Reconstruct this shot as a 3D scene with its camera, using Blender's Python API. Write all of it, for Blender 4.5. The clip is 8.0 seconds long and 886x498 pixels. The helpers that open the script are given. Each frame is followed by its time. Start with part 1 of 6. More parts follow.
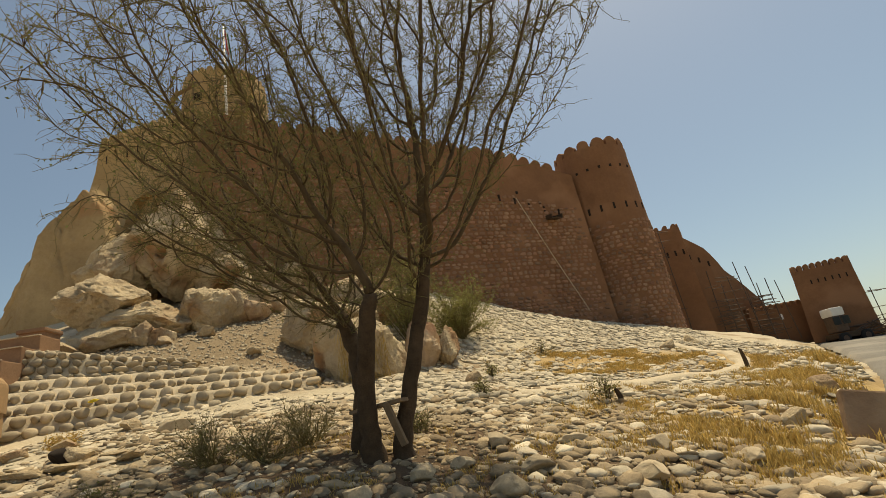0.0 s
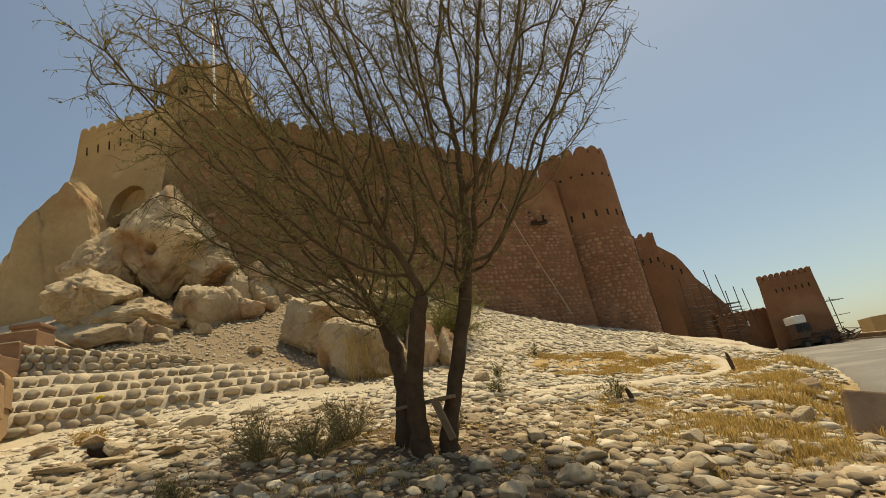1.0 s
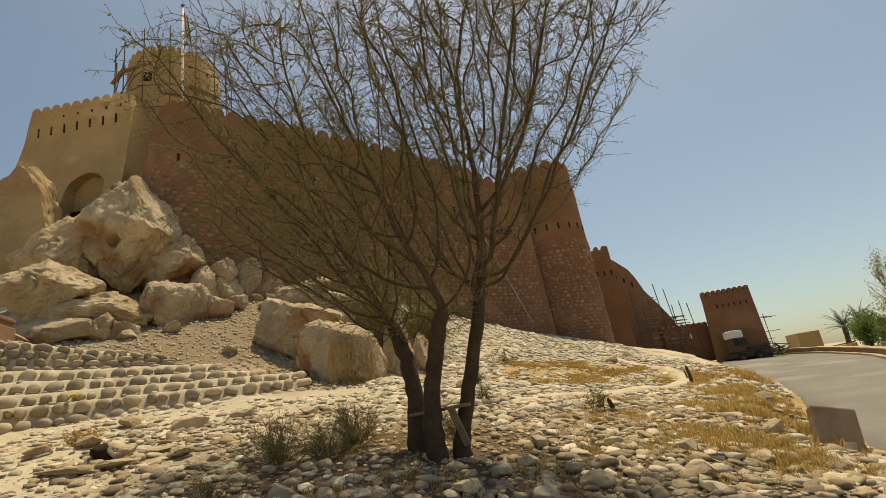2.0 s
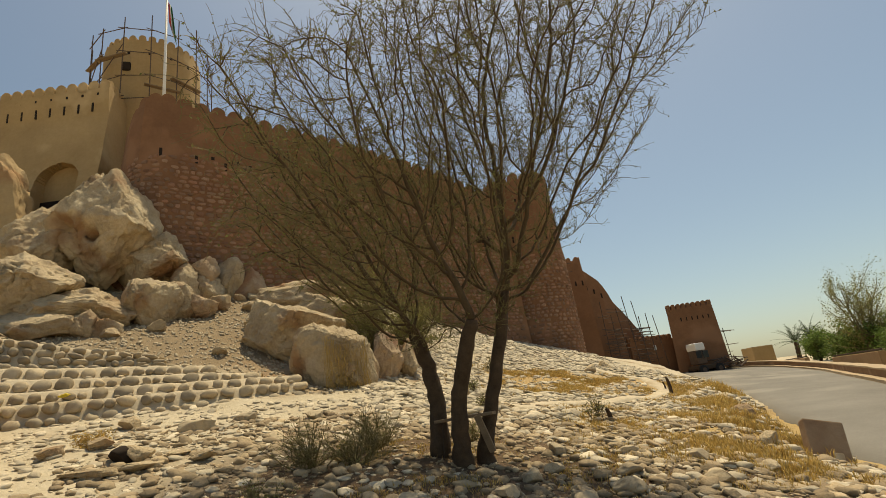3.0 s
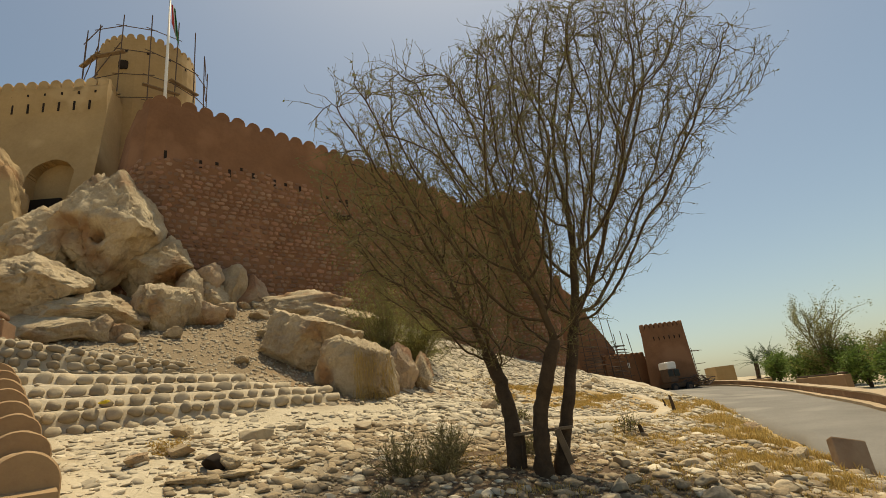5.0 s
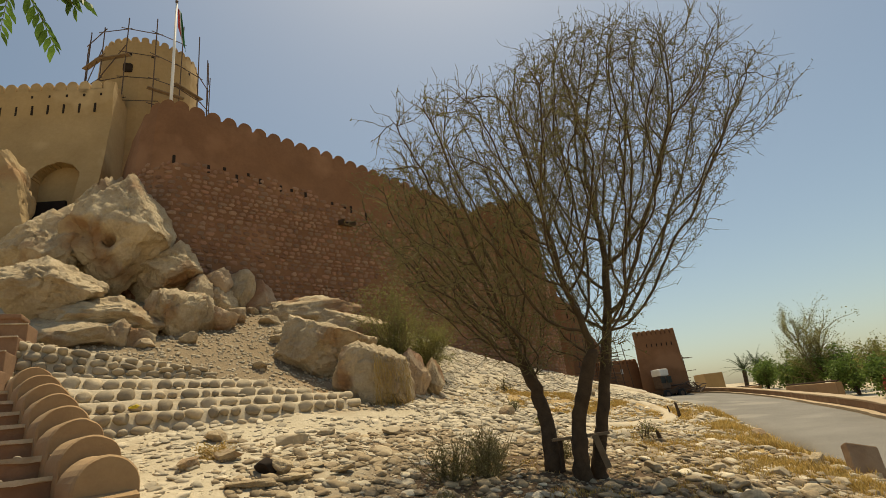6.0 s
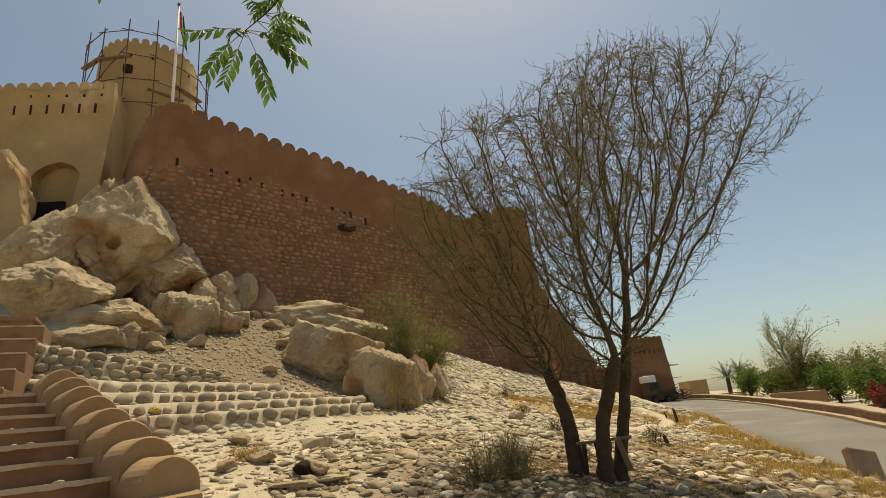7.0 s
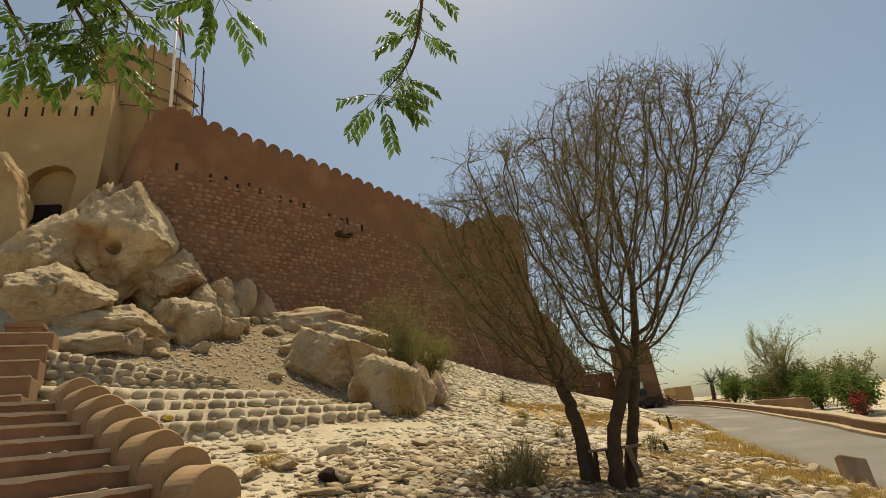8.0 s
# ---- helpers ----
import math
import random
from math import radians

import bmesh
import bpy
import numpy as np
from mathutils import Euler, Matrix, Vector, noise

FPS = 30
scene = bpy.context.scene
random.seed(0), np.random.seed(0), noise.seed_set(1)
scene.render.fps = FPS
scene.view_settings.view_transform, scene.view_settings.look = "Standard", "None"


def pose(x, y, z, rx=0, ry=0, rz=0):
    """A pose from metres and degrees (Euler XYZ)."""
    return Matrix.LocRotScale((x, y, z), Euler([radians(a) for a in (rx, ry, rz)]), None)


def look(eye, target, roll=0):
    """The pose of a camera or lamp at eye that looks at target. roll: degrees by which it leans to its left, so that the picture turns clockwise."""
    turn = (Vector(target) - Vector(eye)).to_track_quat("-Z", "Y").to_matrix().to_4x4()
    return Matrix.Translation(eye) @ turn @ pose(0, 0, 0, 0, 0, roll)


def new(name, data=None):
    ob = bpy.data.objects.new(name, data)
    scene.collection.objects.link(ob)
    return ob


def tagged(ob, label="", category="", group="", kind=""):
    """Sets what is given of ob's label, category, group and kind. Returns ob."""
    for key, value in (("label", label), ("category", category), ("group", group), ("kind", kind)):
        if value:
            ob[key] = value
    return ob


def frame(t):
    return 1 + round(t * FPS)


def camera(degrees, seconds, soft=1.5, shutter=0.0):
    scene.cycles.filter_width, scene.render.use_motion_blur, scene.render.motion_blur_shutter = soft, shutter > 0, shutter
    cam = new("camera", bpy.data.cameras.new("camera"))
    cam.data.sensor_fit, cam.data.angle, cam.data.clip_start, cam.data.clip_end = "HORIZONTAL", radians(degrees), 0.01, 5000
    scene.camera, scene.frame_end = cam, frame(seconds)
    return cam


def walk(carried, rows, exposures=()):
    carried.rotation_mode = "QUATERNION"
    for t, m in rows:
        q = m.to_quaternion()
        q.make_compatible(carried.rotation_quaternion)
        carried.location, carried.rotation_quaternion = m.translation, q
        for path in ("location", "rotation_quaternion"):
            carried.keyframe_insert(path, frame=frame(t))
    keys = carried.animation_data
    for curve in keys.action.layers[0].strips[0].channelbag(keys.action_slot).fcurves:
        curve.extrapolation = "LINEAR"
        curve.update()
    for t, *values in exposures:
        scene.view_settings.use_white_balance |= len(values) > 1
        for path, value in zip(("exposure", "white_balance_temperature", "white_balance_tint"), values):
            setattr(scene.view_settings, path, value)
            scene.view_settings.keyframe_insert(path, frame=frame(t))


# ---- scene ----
cam = camera(80.8, 8.0, soft=0.7)
METRES, EYE, TILT, LEAN, TURN = 8.0, 1.5, 18.5, 9.5, 0.0
ROWS = [
    (0.0, 0.0, 0.0, 0.0, 0.0, 0.0, 0.0),
    (0.5, -0.0636, -0.0269, 0.0029, -1.62, 0.09, -0.68),
    (1.0, -0.1329, -0.0487, 0.006, -3.37, 0.2, -1.39),
    (1.5, -0.1992, -0.0707, 0.0161, -6.17, 0.38, -2.7),
    (3.0, -0.3927, -0.0958, 0.0271, -12.82, 1.54, -6.14),
    (3.5, -0.4563, -0.092, 0.0242, -14.21, 1.98, -6.84),
    (4.0, -0.5245, -0.0927, 0.0203, -15.62, 2.41, -7.54),
    (4.5, -0.5871, -0.0963, 0.0182, -16.43, 2.88, -7.94),
    (6.0, -0.7774, -0.105, 0.0101, -18.65, 4.1, -8.83),
    (6.5, -0.8368, -0.1091, 0.0068, -19.56, 4.43, -9.11),
    (7.0, -0.8907, -0.1133, 0.0017, -20.49, 4.92, -9.55),
    (7.5, -0.9418, -0.1194, 0.0006, -21.29, 5.32, -9.8),
    (8.0, -0.9815, -0.125, 0.0066, -22.21, 5.68, -10.06),
]
walk(cam, [(t, pose(0, 0, EYE, TILT, LEAN, TURN) @ pose(METRES * x, METRES * y, METRES * z, 90 + pitch, roll, yaw)) for t, x, y, z, yaw, pitch, roll in ROWS],
     exposures=[(0.0, 0.06, 8600, 2), (8.0, 0.0, 8500, 2)])

# ---- world, sun ----
SUN = Vector((0.20, 0.28, 0.94)).normalized()
world = bpy.data.worlds.new("sky")
scene.world = world
world.use_nodes = True
wn = world.node_tree.nodes
sky = wn.new("ShaderNodeTexSky")
sky.sky_type = 'NISHITA'
sky.sun_disc = False
sky.sun_elevation = math.asin(SUN.z)
sky.sun_rotation = math.atan2(SUN.x, SUN.y)
sky.air_density, sky.dust_density, sky.ozone_density = 1.0, 1.5, 4.0
wn["Background"].inputs["Strength"].default_value = 0.118
world.node_tree.links.new(sky.outputs["Color"], wn["Background"].inputs["Color"])
sun_data = bpy.data.lights.new("sun", 'SUN')
sun_data.energy, sun_data.angle, sun_data.color = 4.0, radians(0.6), (1.0, 0.92, 0.80)
sun = new("sun", sun_data)
sun.matrix_world = look((0, 0, 60), Vector((0, 0, 60)) - SUN)


# ---- materials ----
def material(name, dark, light, scale=4.0, fine=40.0, rough=0.9, bump=0.4, bump_scale=None, spread=0.0, island=False, spots=None, spot_scale=1.0, spot_at=0.6, translucent=0.0, hue_random=None, depth=0.02):
    """A weathered surface: two scales of noise between two colours, stains, relief."""
    m = bpy.data.materials.new(name)
    m.use_nodes = True
    nt = m.node_tree
    n, link = nt.nodes, nt.links.new
    bsdf = n["Principled BSDF"]
    bsdf.inputs["Roughness"].default_value = rough
    bsdf.inputs["Specular IOR Level"].default_value = 0.25
    geo = n.new("ShaderNodeTexCoord")
    pos = n.new("ShaderNodeNewGeometry")
    a = n.new("ShaderNodeTexNoise")
    a.inputs["Scale"].default_value, a.inputs["Detail"].default_value, a.inputs["Roughness"].default_value = scale, 6, 0.6
    b = n.new("ShaderNodeTexNoise")
    b.inputs["Scale"].default_value, b.inputs["Detail"].default_value, b.inputs["Roughness"].default_value = fine, 5, 0.7
    for t in (a, b):
        link(pos.outputs["Position"], t.inputs["Vector"])
    mix = n.new("ShaderNodeMath")
    mix.operation = 'ADD'
    half = n.new("ShaderNodeMath")
    half.operation, half.inputs[1].default_value = 'MULTIPLY', 0.6
    link(b.outputs["Fac"], half.inputs[0])
    link(a.outputs["Fac"], mix.inputs[0])
    link(half.outputs[0], mix.inputs[1])
    ramp = n.new("ShaderNodeMapRange")
    ramp.inputs["From Min"].default_value, ramp.inputs["From Max"].default_value = 0.5, 1.1
    link(mix.outputs[0], ramp.inputs["Value"])
    col = n.new("ShaderNodeMix")
    col.data_type = 'RGBA'
    col.inputs["A"].default_value, col.inputs["B"].default_value = (*dark, 1), (*light, 1)
    link(ramp.outputs["Result"], col.inputs["Factor"])
    out = col.outputs["Result"]
    if spots:
        s = n.new("ShaderNodeTexNoise")
        s.inputs["Scale"].default_value, s.inputs["Detail"].default_value = spot_scale, 8
        link(pos.outputs["Position"], s.inputs["Vector"])
        edge = n.new("ShaderNodeMapRange")
        edge.inputs["From Min"].default_value, edge.inputs["From Max"].default_value = spot_at - 0.06, spot_at + 0.06
        link(s.outputs["Fac"], edge.inputs["Value"])
        over = n.new("ShaderNodeMix")
        over.data_type = 'RGBA'
        over.inputs["B"].default_value = (*spots, 1)
        link(edge.outputs["Result"], over.inputs["Factor"])
        link(out, over.inputs["A"])
        out = over.outputs["Result"]
    if spread or hue_random:
        if island:
            rnd = pos.outputs["Random Per Island"]
        else:
            rnd = n.new("ShaderNodeObjectInfo").outputs["Random"]
        if hue_random:
            tint = n.new("ShaderNodeMix")
            tint.data_type = 'RGBA'
            tint.inputs["B"].default_value = (*hue_random, 1)
            pw = n.new("ShaderNodeMath")
            pw.operation, pw.inputs[1].default_value = 'FRACT', 0
            mul = n.new("ShaderNodeMath")
            mul.operation, mul.inputs[1].default_value = 'MULTIPLY', 7.31
            link(rnd, mul.inputs[0])
            link(mul.outputs[0], pw.inputs[0])
            link(pw.outputs[0], tint.inputs["Factor"])
            link(out, tint.inputs["A"])
            out = tint.outputs["Result"]
        hsv = n.new("ShaderNodeHueSaturation")
        vr = n.new("ShaderNodeMapRange")
        vr.inputs["To Min"].default_value, vr.inputs["To Max"].default_value = 1 - spread, 1 + spread
        link(rnd, vr.inputs["Value"])
        link(vr.outputs["Result"], hsv.inputs["Value"])
        link(out, hsv.inputs["Color"])
        out = hsv.outputs["Color"]
    link(out, bsdf.inputs["Base Color"])
    if bump:
        c = n.new("ShaderNodeTexNoise")
        c.inputs["Scale"].default_value, c.inputs["Detail"].default_value, c.inputs["Roughness"].default_value = bump_scale or fine * 0.5, 8, 0.65
        link(pos.outputs["Position"], c.inputs["Vector"])
        bp = n.new("ShaderNodeBump")
        bp.inputs["Strength"].default_value, bp.inputs["Distance"].default_value = bump, depth
        link(c.outputs["Fac"], bp.inputs["Height"])
        link(bp.outputs["Normal"], bsdf.inputs["Normal"])
    if translucent:
        tr = n.new("ShaderNodeBsdfTranslucent")
        link(out, tr.inputs["Color"])
        add = n.new("ShaderNodeMixShader")
        add.inputs["Fac"].default_value = translucent
        link(bsdf.outputs[0], add.inputs[1])
        link(tr.outputs[0], add.inputs[2])
        link(add.outputs[0], n["Material Output"].inputs["Surface"])
    return m


M_PLASTER = material("red_mud_plaster", (0.185, 0.09, 0.046), (0.268, 0.134, 0.07), 0.6, 7, 0.95, 0.5, 9, spots=(0.30, 0.155, 0.085), spot_scale=0.35, spot_at=0.62)
M_MORTAR = material("red_mud_mortar", (0.19, 0.10, 0.066), (0.27, 0.15, 0.10), 1.0, 14, 0.95, 0.8, 14)
M_WALLSTONE = material("wall_stone", (0.215, 0.125, 0.082), (0.36, 0.24, 0.165), 2.0, 22, 0.92, 0.6, 25, spread=0.28, island=True, hue_random=(0.28, 0.145, 0.092))
M_TAN = material("tan_mud_plaster", (0.33, 0.215, 0.10), (0.46, 0.315, 0.155), 0.5, 6, 0.95, 0.5, 8, spots=(0.52, 0.37, 0.2), spot_scale=0.4, spot_at=0.62)
# near-black: painted shade inside openings, and soot on the burnt stone
M_DARK = material("painted_shade_and_soot", (0.02, 0.014, 0.01), (0.035, 0.024, 0.018), 3, 20, 1.0, 0)
M_ROCK = material("limestone_rock", (0.33, 0.235, 0.14), (0.66, 0.53, 0.35), 0.9, 9, 0.92, 1.0, 14, spots=(0.32, 0.185, 0.098), spot_scale=0.5, spot_at=0.58, depth=0.07)
M_REDROCK = material("reddish_limestone", (0.33, 0.215, 0.13), (0.58, 0.43, 0.28), 0.9, 9, 0.92, 1.0, 14, spots=(0.33, 0.18, 0.10), spot_scale=0.6, spot_at=0.55, depth=0.06)
M_CLIFF = material("ochre_cliff_rock", (0.30, 0.20, 0.10), (0.47, 0.34, 0.185), 0.5, 5, 0.93, 0.9, 3.5, spots=(0.34, 0.19, 0.09), spot_scale=0.4, spot_at=0.62, depth=0.07)
M_PEBBLE = material("pale_field_stone", (0.45, 0.375, 0.265), (0.68, 0.585, 0.44), 5, 30, 0.9, 0.6, 30, spread=0.28, island=True, hue_random=(0.43, 0.36, 0.26))
M_FIELD = material("dusty_field_stone", (0.28, 0.205, 0.12), (0.50, 0.39, 0.255), 5, 30, 0.92, 0.7, 30, spread=0.34, island=True, hue_random=(0.27, 0.20, 0.125))
M_COBBLE = material("river_cobble", (0.36, 0.28, 0.18), (0.55, 0.44, 0.295), 5, 30, 0.85, 0.5, 25, spread=0.25, hue_random=(0.33, 0.27, 0.19))
M_LIME = material("pale_lime_mortar", (0.46, 0.375, 0.26), (0.63, 0.53, 0.385), 2.5, 20, 0.95, 0.8, 16, spots=(0.40, 0.305, 0.195), spot_scale=1.3, spot_at=0.62)
M_STAIR = material("stair_mud_plaster", (0.23, 0.13, 0.076), (0.34, 0.205, 0.122), 1.5, 14, 0.95, 0.6, 14, spots=(0.23, 0.127, 0.074), spot_scale=1.2, spot_at=0.6)
M_PARAPET = material("parapet_mud_plaster", (0.29, 0.18, 0.095), (0.42, 0.275, 0.15), 0.8, 10, 0.95, 0.5, 12)
M_ROADWALL = material("brown_mud_render", (0.19, 0.115, 0.07), (0.31, 0.20, 0.125), 0.9, 10, 0.95, 0.7, 12, spots=(0.36, 0.25, 0.16), spot_scale=0.8, spot_at=0.62)
M_ASPHALT = material("worn_pale_asphalt", (0.17, 0.155, 0.135), (0.26, 0.24, 0.21), 0.5, 25, 0.95, 0.5, 40, spots=(0.29, 0.265, 0.225), spot_scale=0.25, spot_at=0.6)
M_CONCRETE = material("dusty_concrete", (0.36, 0.265, 0.17), (0.50, 0.385, 0.26), 3, 25, 0.9, 0.5, 30)
M_BARK = material("grey_brown_bark", (0.05, 0.033, 0.02), (0.12, 0.08, 0.05), 7, 45, 0.95, 1.0, 35)
M_TWIG = material("olive_twig_bark", (0.13, 0.105, 0.05), (0.25, 0.205, 0.095), 4, 30, 0.9, 0)
M_THORNLEAF = material("small_acacia_leaf", (0.13, 0.145, 0.045), (0.24, 0.24, 0.085), 3, 10, 0.7, 0, spread=0.3, island=True, translucent=0.3)
M_NEEM = material("neem_leaf", (0.055, 0.11, 0.02), (0.11, 0.19, 0.04), 6, 30, 0.5, 0, spread=0.35, island=True, translucent=0.45)
M_GREEN = material("green_leaf", (0.09, 0.15, 0.03), (0.19, 0.26, 0.065), 1.5, 8, 0.7, 0, spread=0.4, island=True, translucent=0.3)
M_SHRUBLEAF = material("dusty_shrub_leaf", (0.15, 0.145, 0.05), (0.26, 0.24, 0.09), 2, 8, 0.8, 0, spread=0.35, island=True, translucent=0.25)
M_FEATHER = material("feathery_olive_leaf", (0.20, 0.195, 0.065), (0.34, 0.32, 0.115), 2, 8, 0.8, 0, spread=0.3, island=True, translucent=0.35)
M_PALM = material("palm_frond_leaf", (0.045, 0.075, 0.04), (0.085, 0.12, 0.065), 2, 8, 0.7, 0, spread=0.3, island=True)
M_FLOWER = material("pink_flower", (0.35, 0.03, 0.04), (0.5, 0.07, 0.07), 3, 10, 0.7, 0, spread=0.3, island=True, translucent=0.3)
M_STRAW = material("dry_straw_grass", (0.40, 0.26, 0.075), (0.58, 0.41, 0.15), 1.5, 10, 0.85, 0, spread=0.3, island=True, translucent=0.3)
M_WOOD = material("weathered_board", (0.17, 0.115, 0.07), (0.30, 0.22, 0.145), 5, 60, 0.9, 0.4, 60)
M_DARKWOOD = material("dark_old_timber", (0.05, 0.032, 0.02), (0.10, 0.066, 0.042), 5, 40, 0.9, 0.4, 40)
M_STEEL = material("rusty_scaffold_pipe", (0.07, 0.045, 0.032), (0.14, 0.095, 0.07), 6, 40, 0.7, 0)
M_WHITE = material("white_paint", (0.68, 0.66, 0.61), (0.8, 0.78, 0.74), 2, 20, 0.6, 0)
M_RED = material("red_cloth", (0.36, 0.03, 0.03), (0.45, 0.05, 0.045), 3, 30, 0.9, 0)
M_GREENCLOTH = material("green_cloth", (0.02, 0.10, 0.035), (0.03, 0.14, 0.05), 3, 30, 0.9, 0)
M_CLOTHWHITE = material("white_cloth", (0.6, 0.58, 0.56), (0.7, 0.68, 0.66), 3, 30, 0.9, 0)
M_YELLOW = material("yellow_plastic", (0.6, 0.42, 0.03), (0.7, 0.5, 0.05), 3, 30, 0.5, 0)
M_RUBBER = material("black_rubber", (0.012, 0.012, 0.012), (0.03, 0.03, 0.03), 5, 40, 0.85, 0)
M_GLASS = bpy.data.materials.new("dark_window_glass")
M_GLASS.use_nodes = True
M_GLASS.node_tree.nodes["Principled BSDF"].inputs["Base Color"].default_value = (0.03, 0.035, 0.04, 1)
M_GLASS.node_tree.nodes["Principled BSDF"].inputs["Roughness"].default_value = 0.08


# ---- mesh helpers ----
def mesh(name, verts, faces, mat, smooth=False):
    me = bpy.data.meshes.new(name)
    me.from_pydata([tuple(v) for v in verts], [], [tuple(int(i) for i in fc) for fc in faces])
    if mat:
        me.materials.append(mat)
    if smooth:
        me.shade_smooth()
    me.update()
    return me


def thing(name, label, category, at=(0, 0, 0), group="", kind=""):
    ob = new(name)
    ob.location = at
    ob.empty_display_size = 0.2
    return tagged(ob, label, category, group, kind)


def part(name, bm, mat, parent=None, label="", smooth=False):
    """Links a bmesh, a (verts, faces) pair or a mesh as one mesh object under a thing. Places are in the world."""
    if isinstance(bm, tuple):
        me = mesh(name, bm[0], bm[1], mat, smooth)
    elif isinstance(bm, bpy.types.Mesh):
        me = bm
    else:
        me = bpy.data.meshes.new(name)
        bmesh.ops.recalc_face_normals(bm, faces=bm.faces)
        bm.to_mesh(me)
        bm.free()
        me.materials.append(mat)
        if smooth:
            me.shade_smooth()
    ob = new(name, me)
    if parent is not None:
        ob.parent = parent
        if parent.type == 'EMPTY':
            ob.matrix_parent_inverse = Matrix.Translation(parent.location).inverted()
    if label:
        ob["label"] = label
    return ob


def box_bm(size, at=(0, 0, 0), turn=None, bevel=0.02, bm=None):
    b = bmesh.new()
    bmesh.ops.create_cube(b, size=1, matrix=Matrix.Diagonal((*size, 1)))
    if bevel:
        bmesh.ops.bevel(b, geom=b.edges[:], offset=bevel, segments=2, affect='EDGES', profile=0.6)
    m = Matrix.Translation(at) @ (turn or Matrix.Identity(4))
    bmesh.ops.transform(b, matrix=m, verts=b.verts)
    if bm is None:
        return b
    me = bpy.data.meshes.new("tmp")
    b.to_mesh(me)
    b.free()
    bm.from_mesh(me)
    bpy.data.meshes.remove(me)
    return bm


def tubes(lines, sides=6):
    """Tubes along polylines of (point, radius): verts and faces of one mesh."""
    V, F = [], []
    for line in lines:
        base = len(V)
        pts = [Vector(p) for p, r in line]
        for i, (p, r) in enumerate(line):
            d = (pts[min(i + 1, len(pts) - 1)] - pts[max(i - 1, 0)]).normalized()
            a = d.orthogonal().normalized() if i == 0 else (a - d * a.dot(d)).normalized()
            b = d.cross(a)
            for k in range(sides):
                w = 2 * math.pi * k / sides
                V.append(pts[i] + (a * math.cos(w) + b * math.sin(w)) * r)
        for i in range(len(line) - 1):
            for k in range(sides):
                k2 = (k + 1) % sides
                F.append((base + i * sides + k, base + i * sides + k2, base + (i + 1) * sides + k2, base + (i + 1) * sides + k))
        F.append(tuple(base + k for k in range(sides))[::-1])
        F.append(tuple(base + (len(line) - 1) * sides + k for k in range(sides)))
    return V, F


def fbm(p, octaves=4, h=0.9):
    return noise.fractal(p, h, 2.1, octaves)


# ---- the lie of the land ----
LX = (-24, -16, -11, -7, -3, 1, 5, 9, 16, 26, 40)
LY = (-8, 0, 5, 9, 13, 17, 21, 26, 32, 44)
LZ = (
    (1.1, 0.8, 0.6, 0.3, 0.0, -0.3, -0.4, -0.5, -0.3, -0.3, -0.5),
    (1.8, 1.4, 1.2, 0.9, 0.4, -0.1, -0.2, -0.2, -0.1, 0.0, -0.1),
    (2.2, 1.8, 1.5, 1.3, 1.0, 0.7, 0.4, 0.2, 0.1, 0.1, 0.1),
    (2.6, 2.3, 2.1, 2.05, 1.75, 1.4, 1.0, 0.6, 0.5, 0.4, 0.3),
    (3.4, 3.2, 2.9, 2.8, 2.6, 2.3, 1.7, 1.2, 0.8, 0.7, 0.5),
    (5.0, 5.2, 5.3, 5.0, 4.0, 3.0, 2.5, 2.0, 1.4, 1.0, 0.7),
    (7.0, 7.4, 7.4, 6.8, 6.4, 4.9, 3.8, 3.0, 2.0, 1.5, 0.9),
    (9.0, 9.8, 9.8, 9.3, 8.9, 7.6, 6.0, 4.7, 3.1, 2.0, 1.4),
    (10.5, 11.0, 10.8, 10.2, 9.6, 8.5, 7.2, 6.0, 4.2, 2.6, 2.0),
    (12.0, 12.0, 11.4, 10.7, 9.9, 8.8, 7.6, 6.4, 4.6, 3.4, 2.8),
)


def cubic(p0, p1, p2, p3, t):
    return p1 + 0.5 * t * (p2 - p0 + t * (2 * p0 - 5 * p1 + 4 * p2 - p3 + t * (3 * (p1 - p2) + p3 - p0)))


def cell(grid, v):
    v = min(max(v, grid[0]), grid[-1] - 1e-6)
    i = max(k for k in range(len(grid) - 1) if grid[k] <= v)
    return i, (v - grid[i]) / (grid[i + 1] - grid[i])


# the road's left edge and its parapet, in plan, with the surface's height
ROAD = ((2.0, -14.0, 8.5, -16.0, -0.6, -0.6), (3.4, -2.0, 10.0, -3.0, -0.25, -0.25), (5.6, 6.3, 10.6, 4.0, 0.3, 0.3), (8.2, 9.8, 12.3, 9.0, 0.62, 0.7), (12.5, 15.6, 16.2, 13.3, 1.08, 0.95), (16.0, 20.5, 22.0, 19.3, 1.35, 1.15),
        (20.5, 27.0, 29.0, 26.5, 1.75, 1.35), (26.0, 35.5, 33.3, 34.0, 2.3, 1.9), (28.0, 39.0, 32.9, 38.2, 2.5, 2.3))


def road_edges(y):
    """Left edge, right edge and both heights of the road at y of the left edge."""
    i, t = cell([r[1] for r in ROAD], y)
    a, b, c, d = ROAD[max(i - 1, 0)], ROAD[i], ROAD[i + 1], ROAD[min(i + 2, len(ROAD) - 1)]
    return [cubic(a[k], b[k], c[k], d[k], t) for k in range(6)]


ROADLINE = [road_edges(-13.9 + 52.8 * k / 90) for k in range(91)]
ROAD_A = np.array([(r[0], r[1]) for r in ROADLINE])
ROAD_B = np.array([(r[2], r[3]) for r in ROADLINE])
ROAD_ZA = np.array([r[4] for r in ROADLINE])
ROAD_ZB = np.array([r[5] for r in ROADLINE])


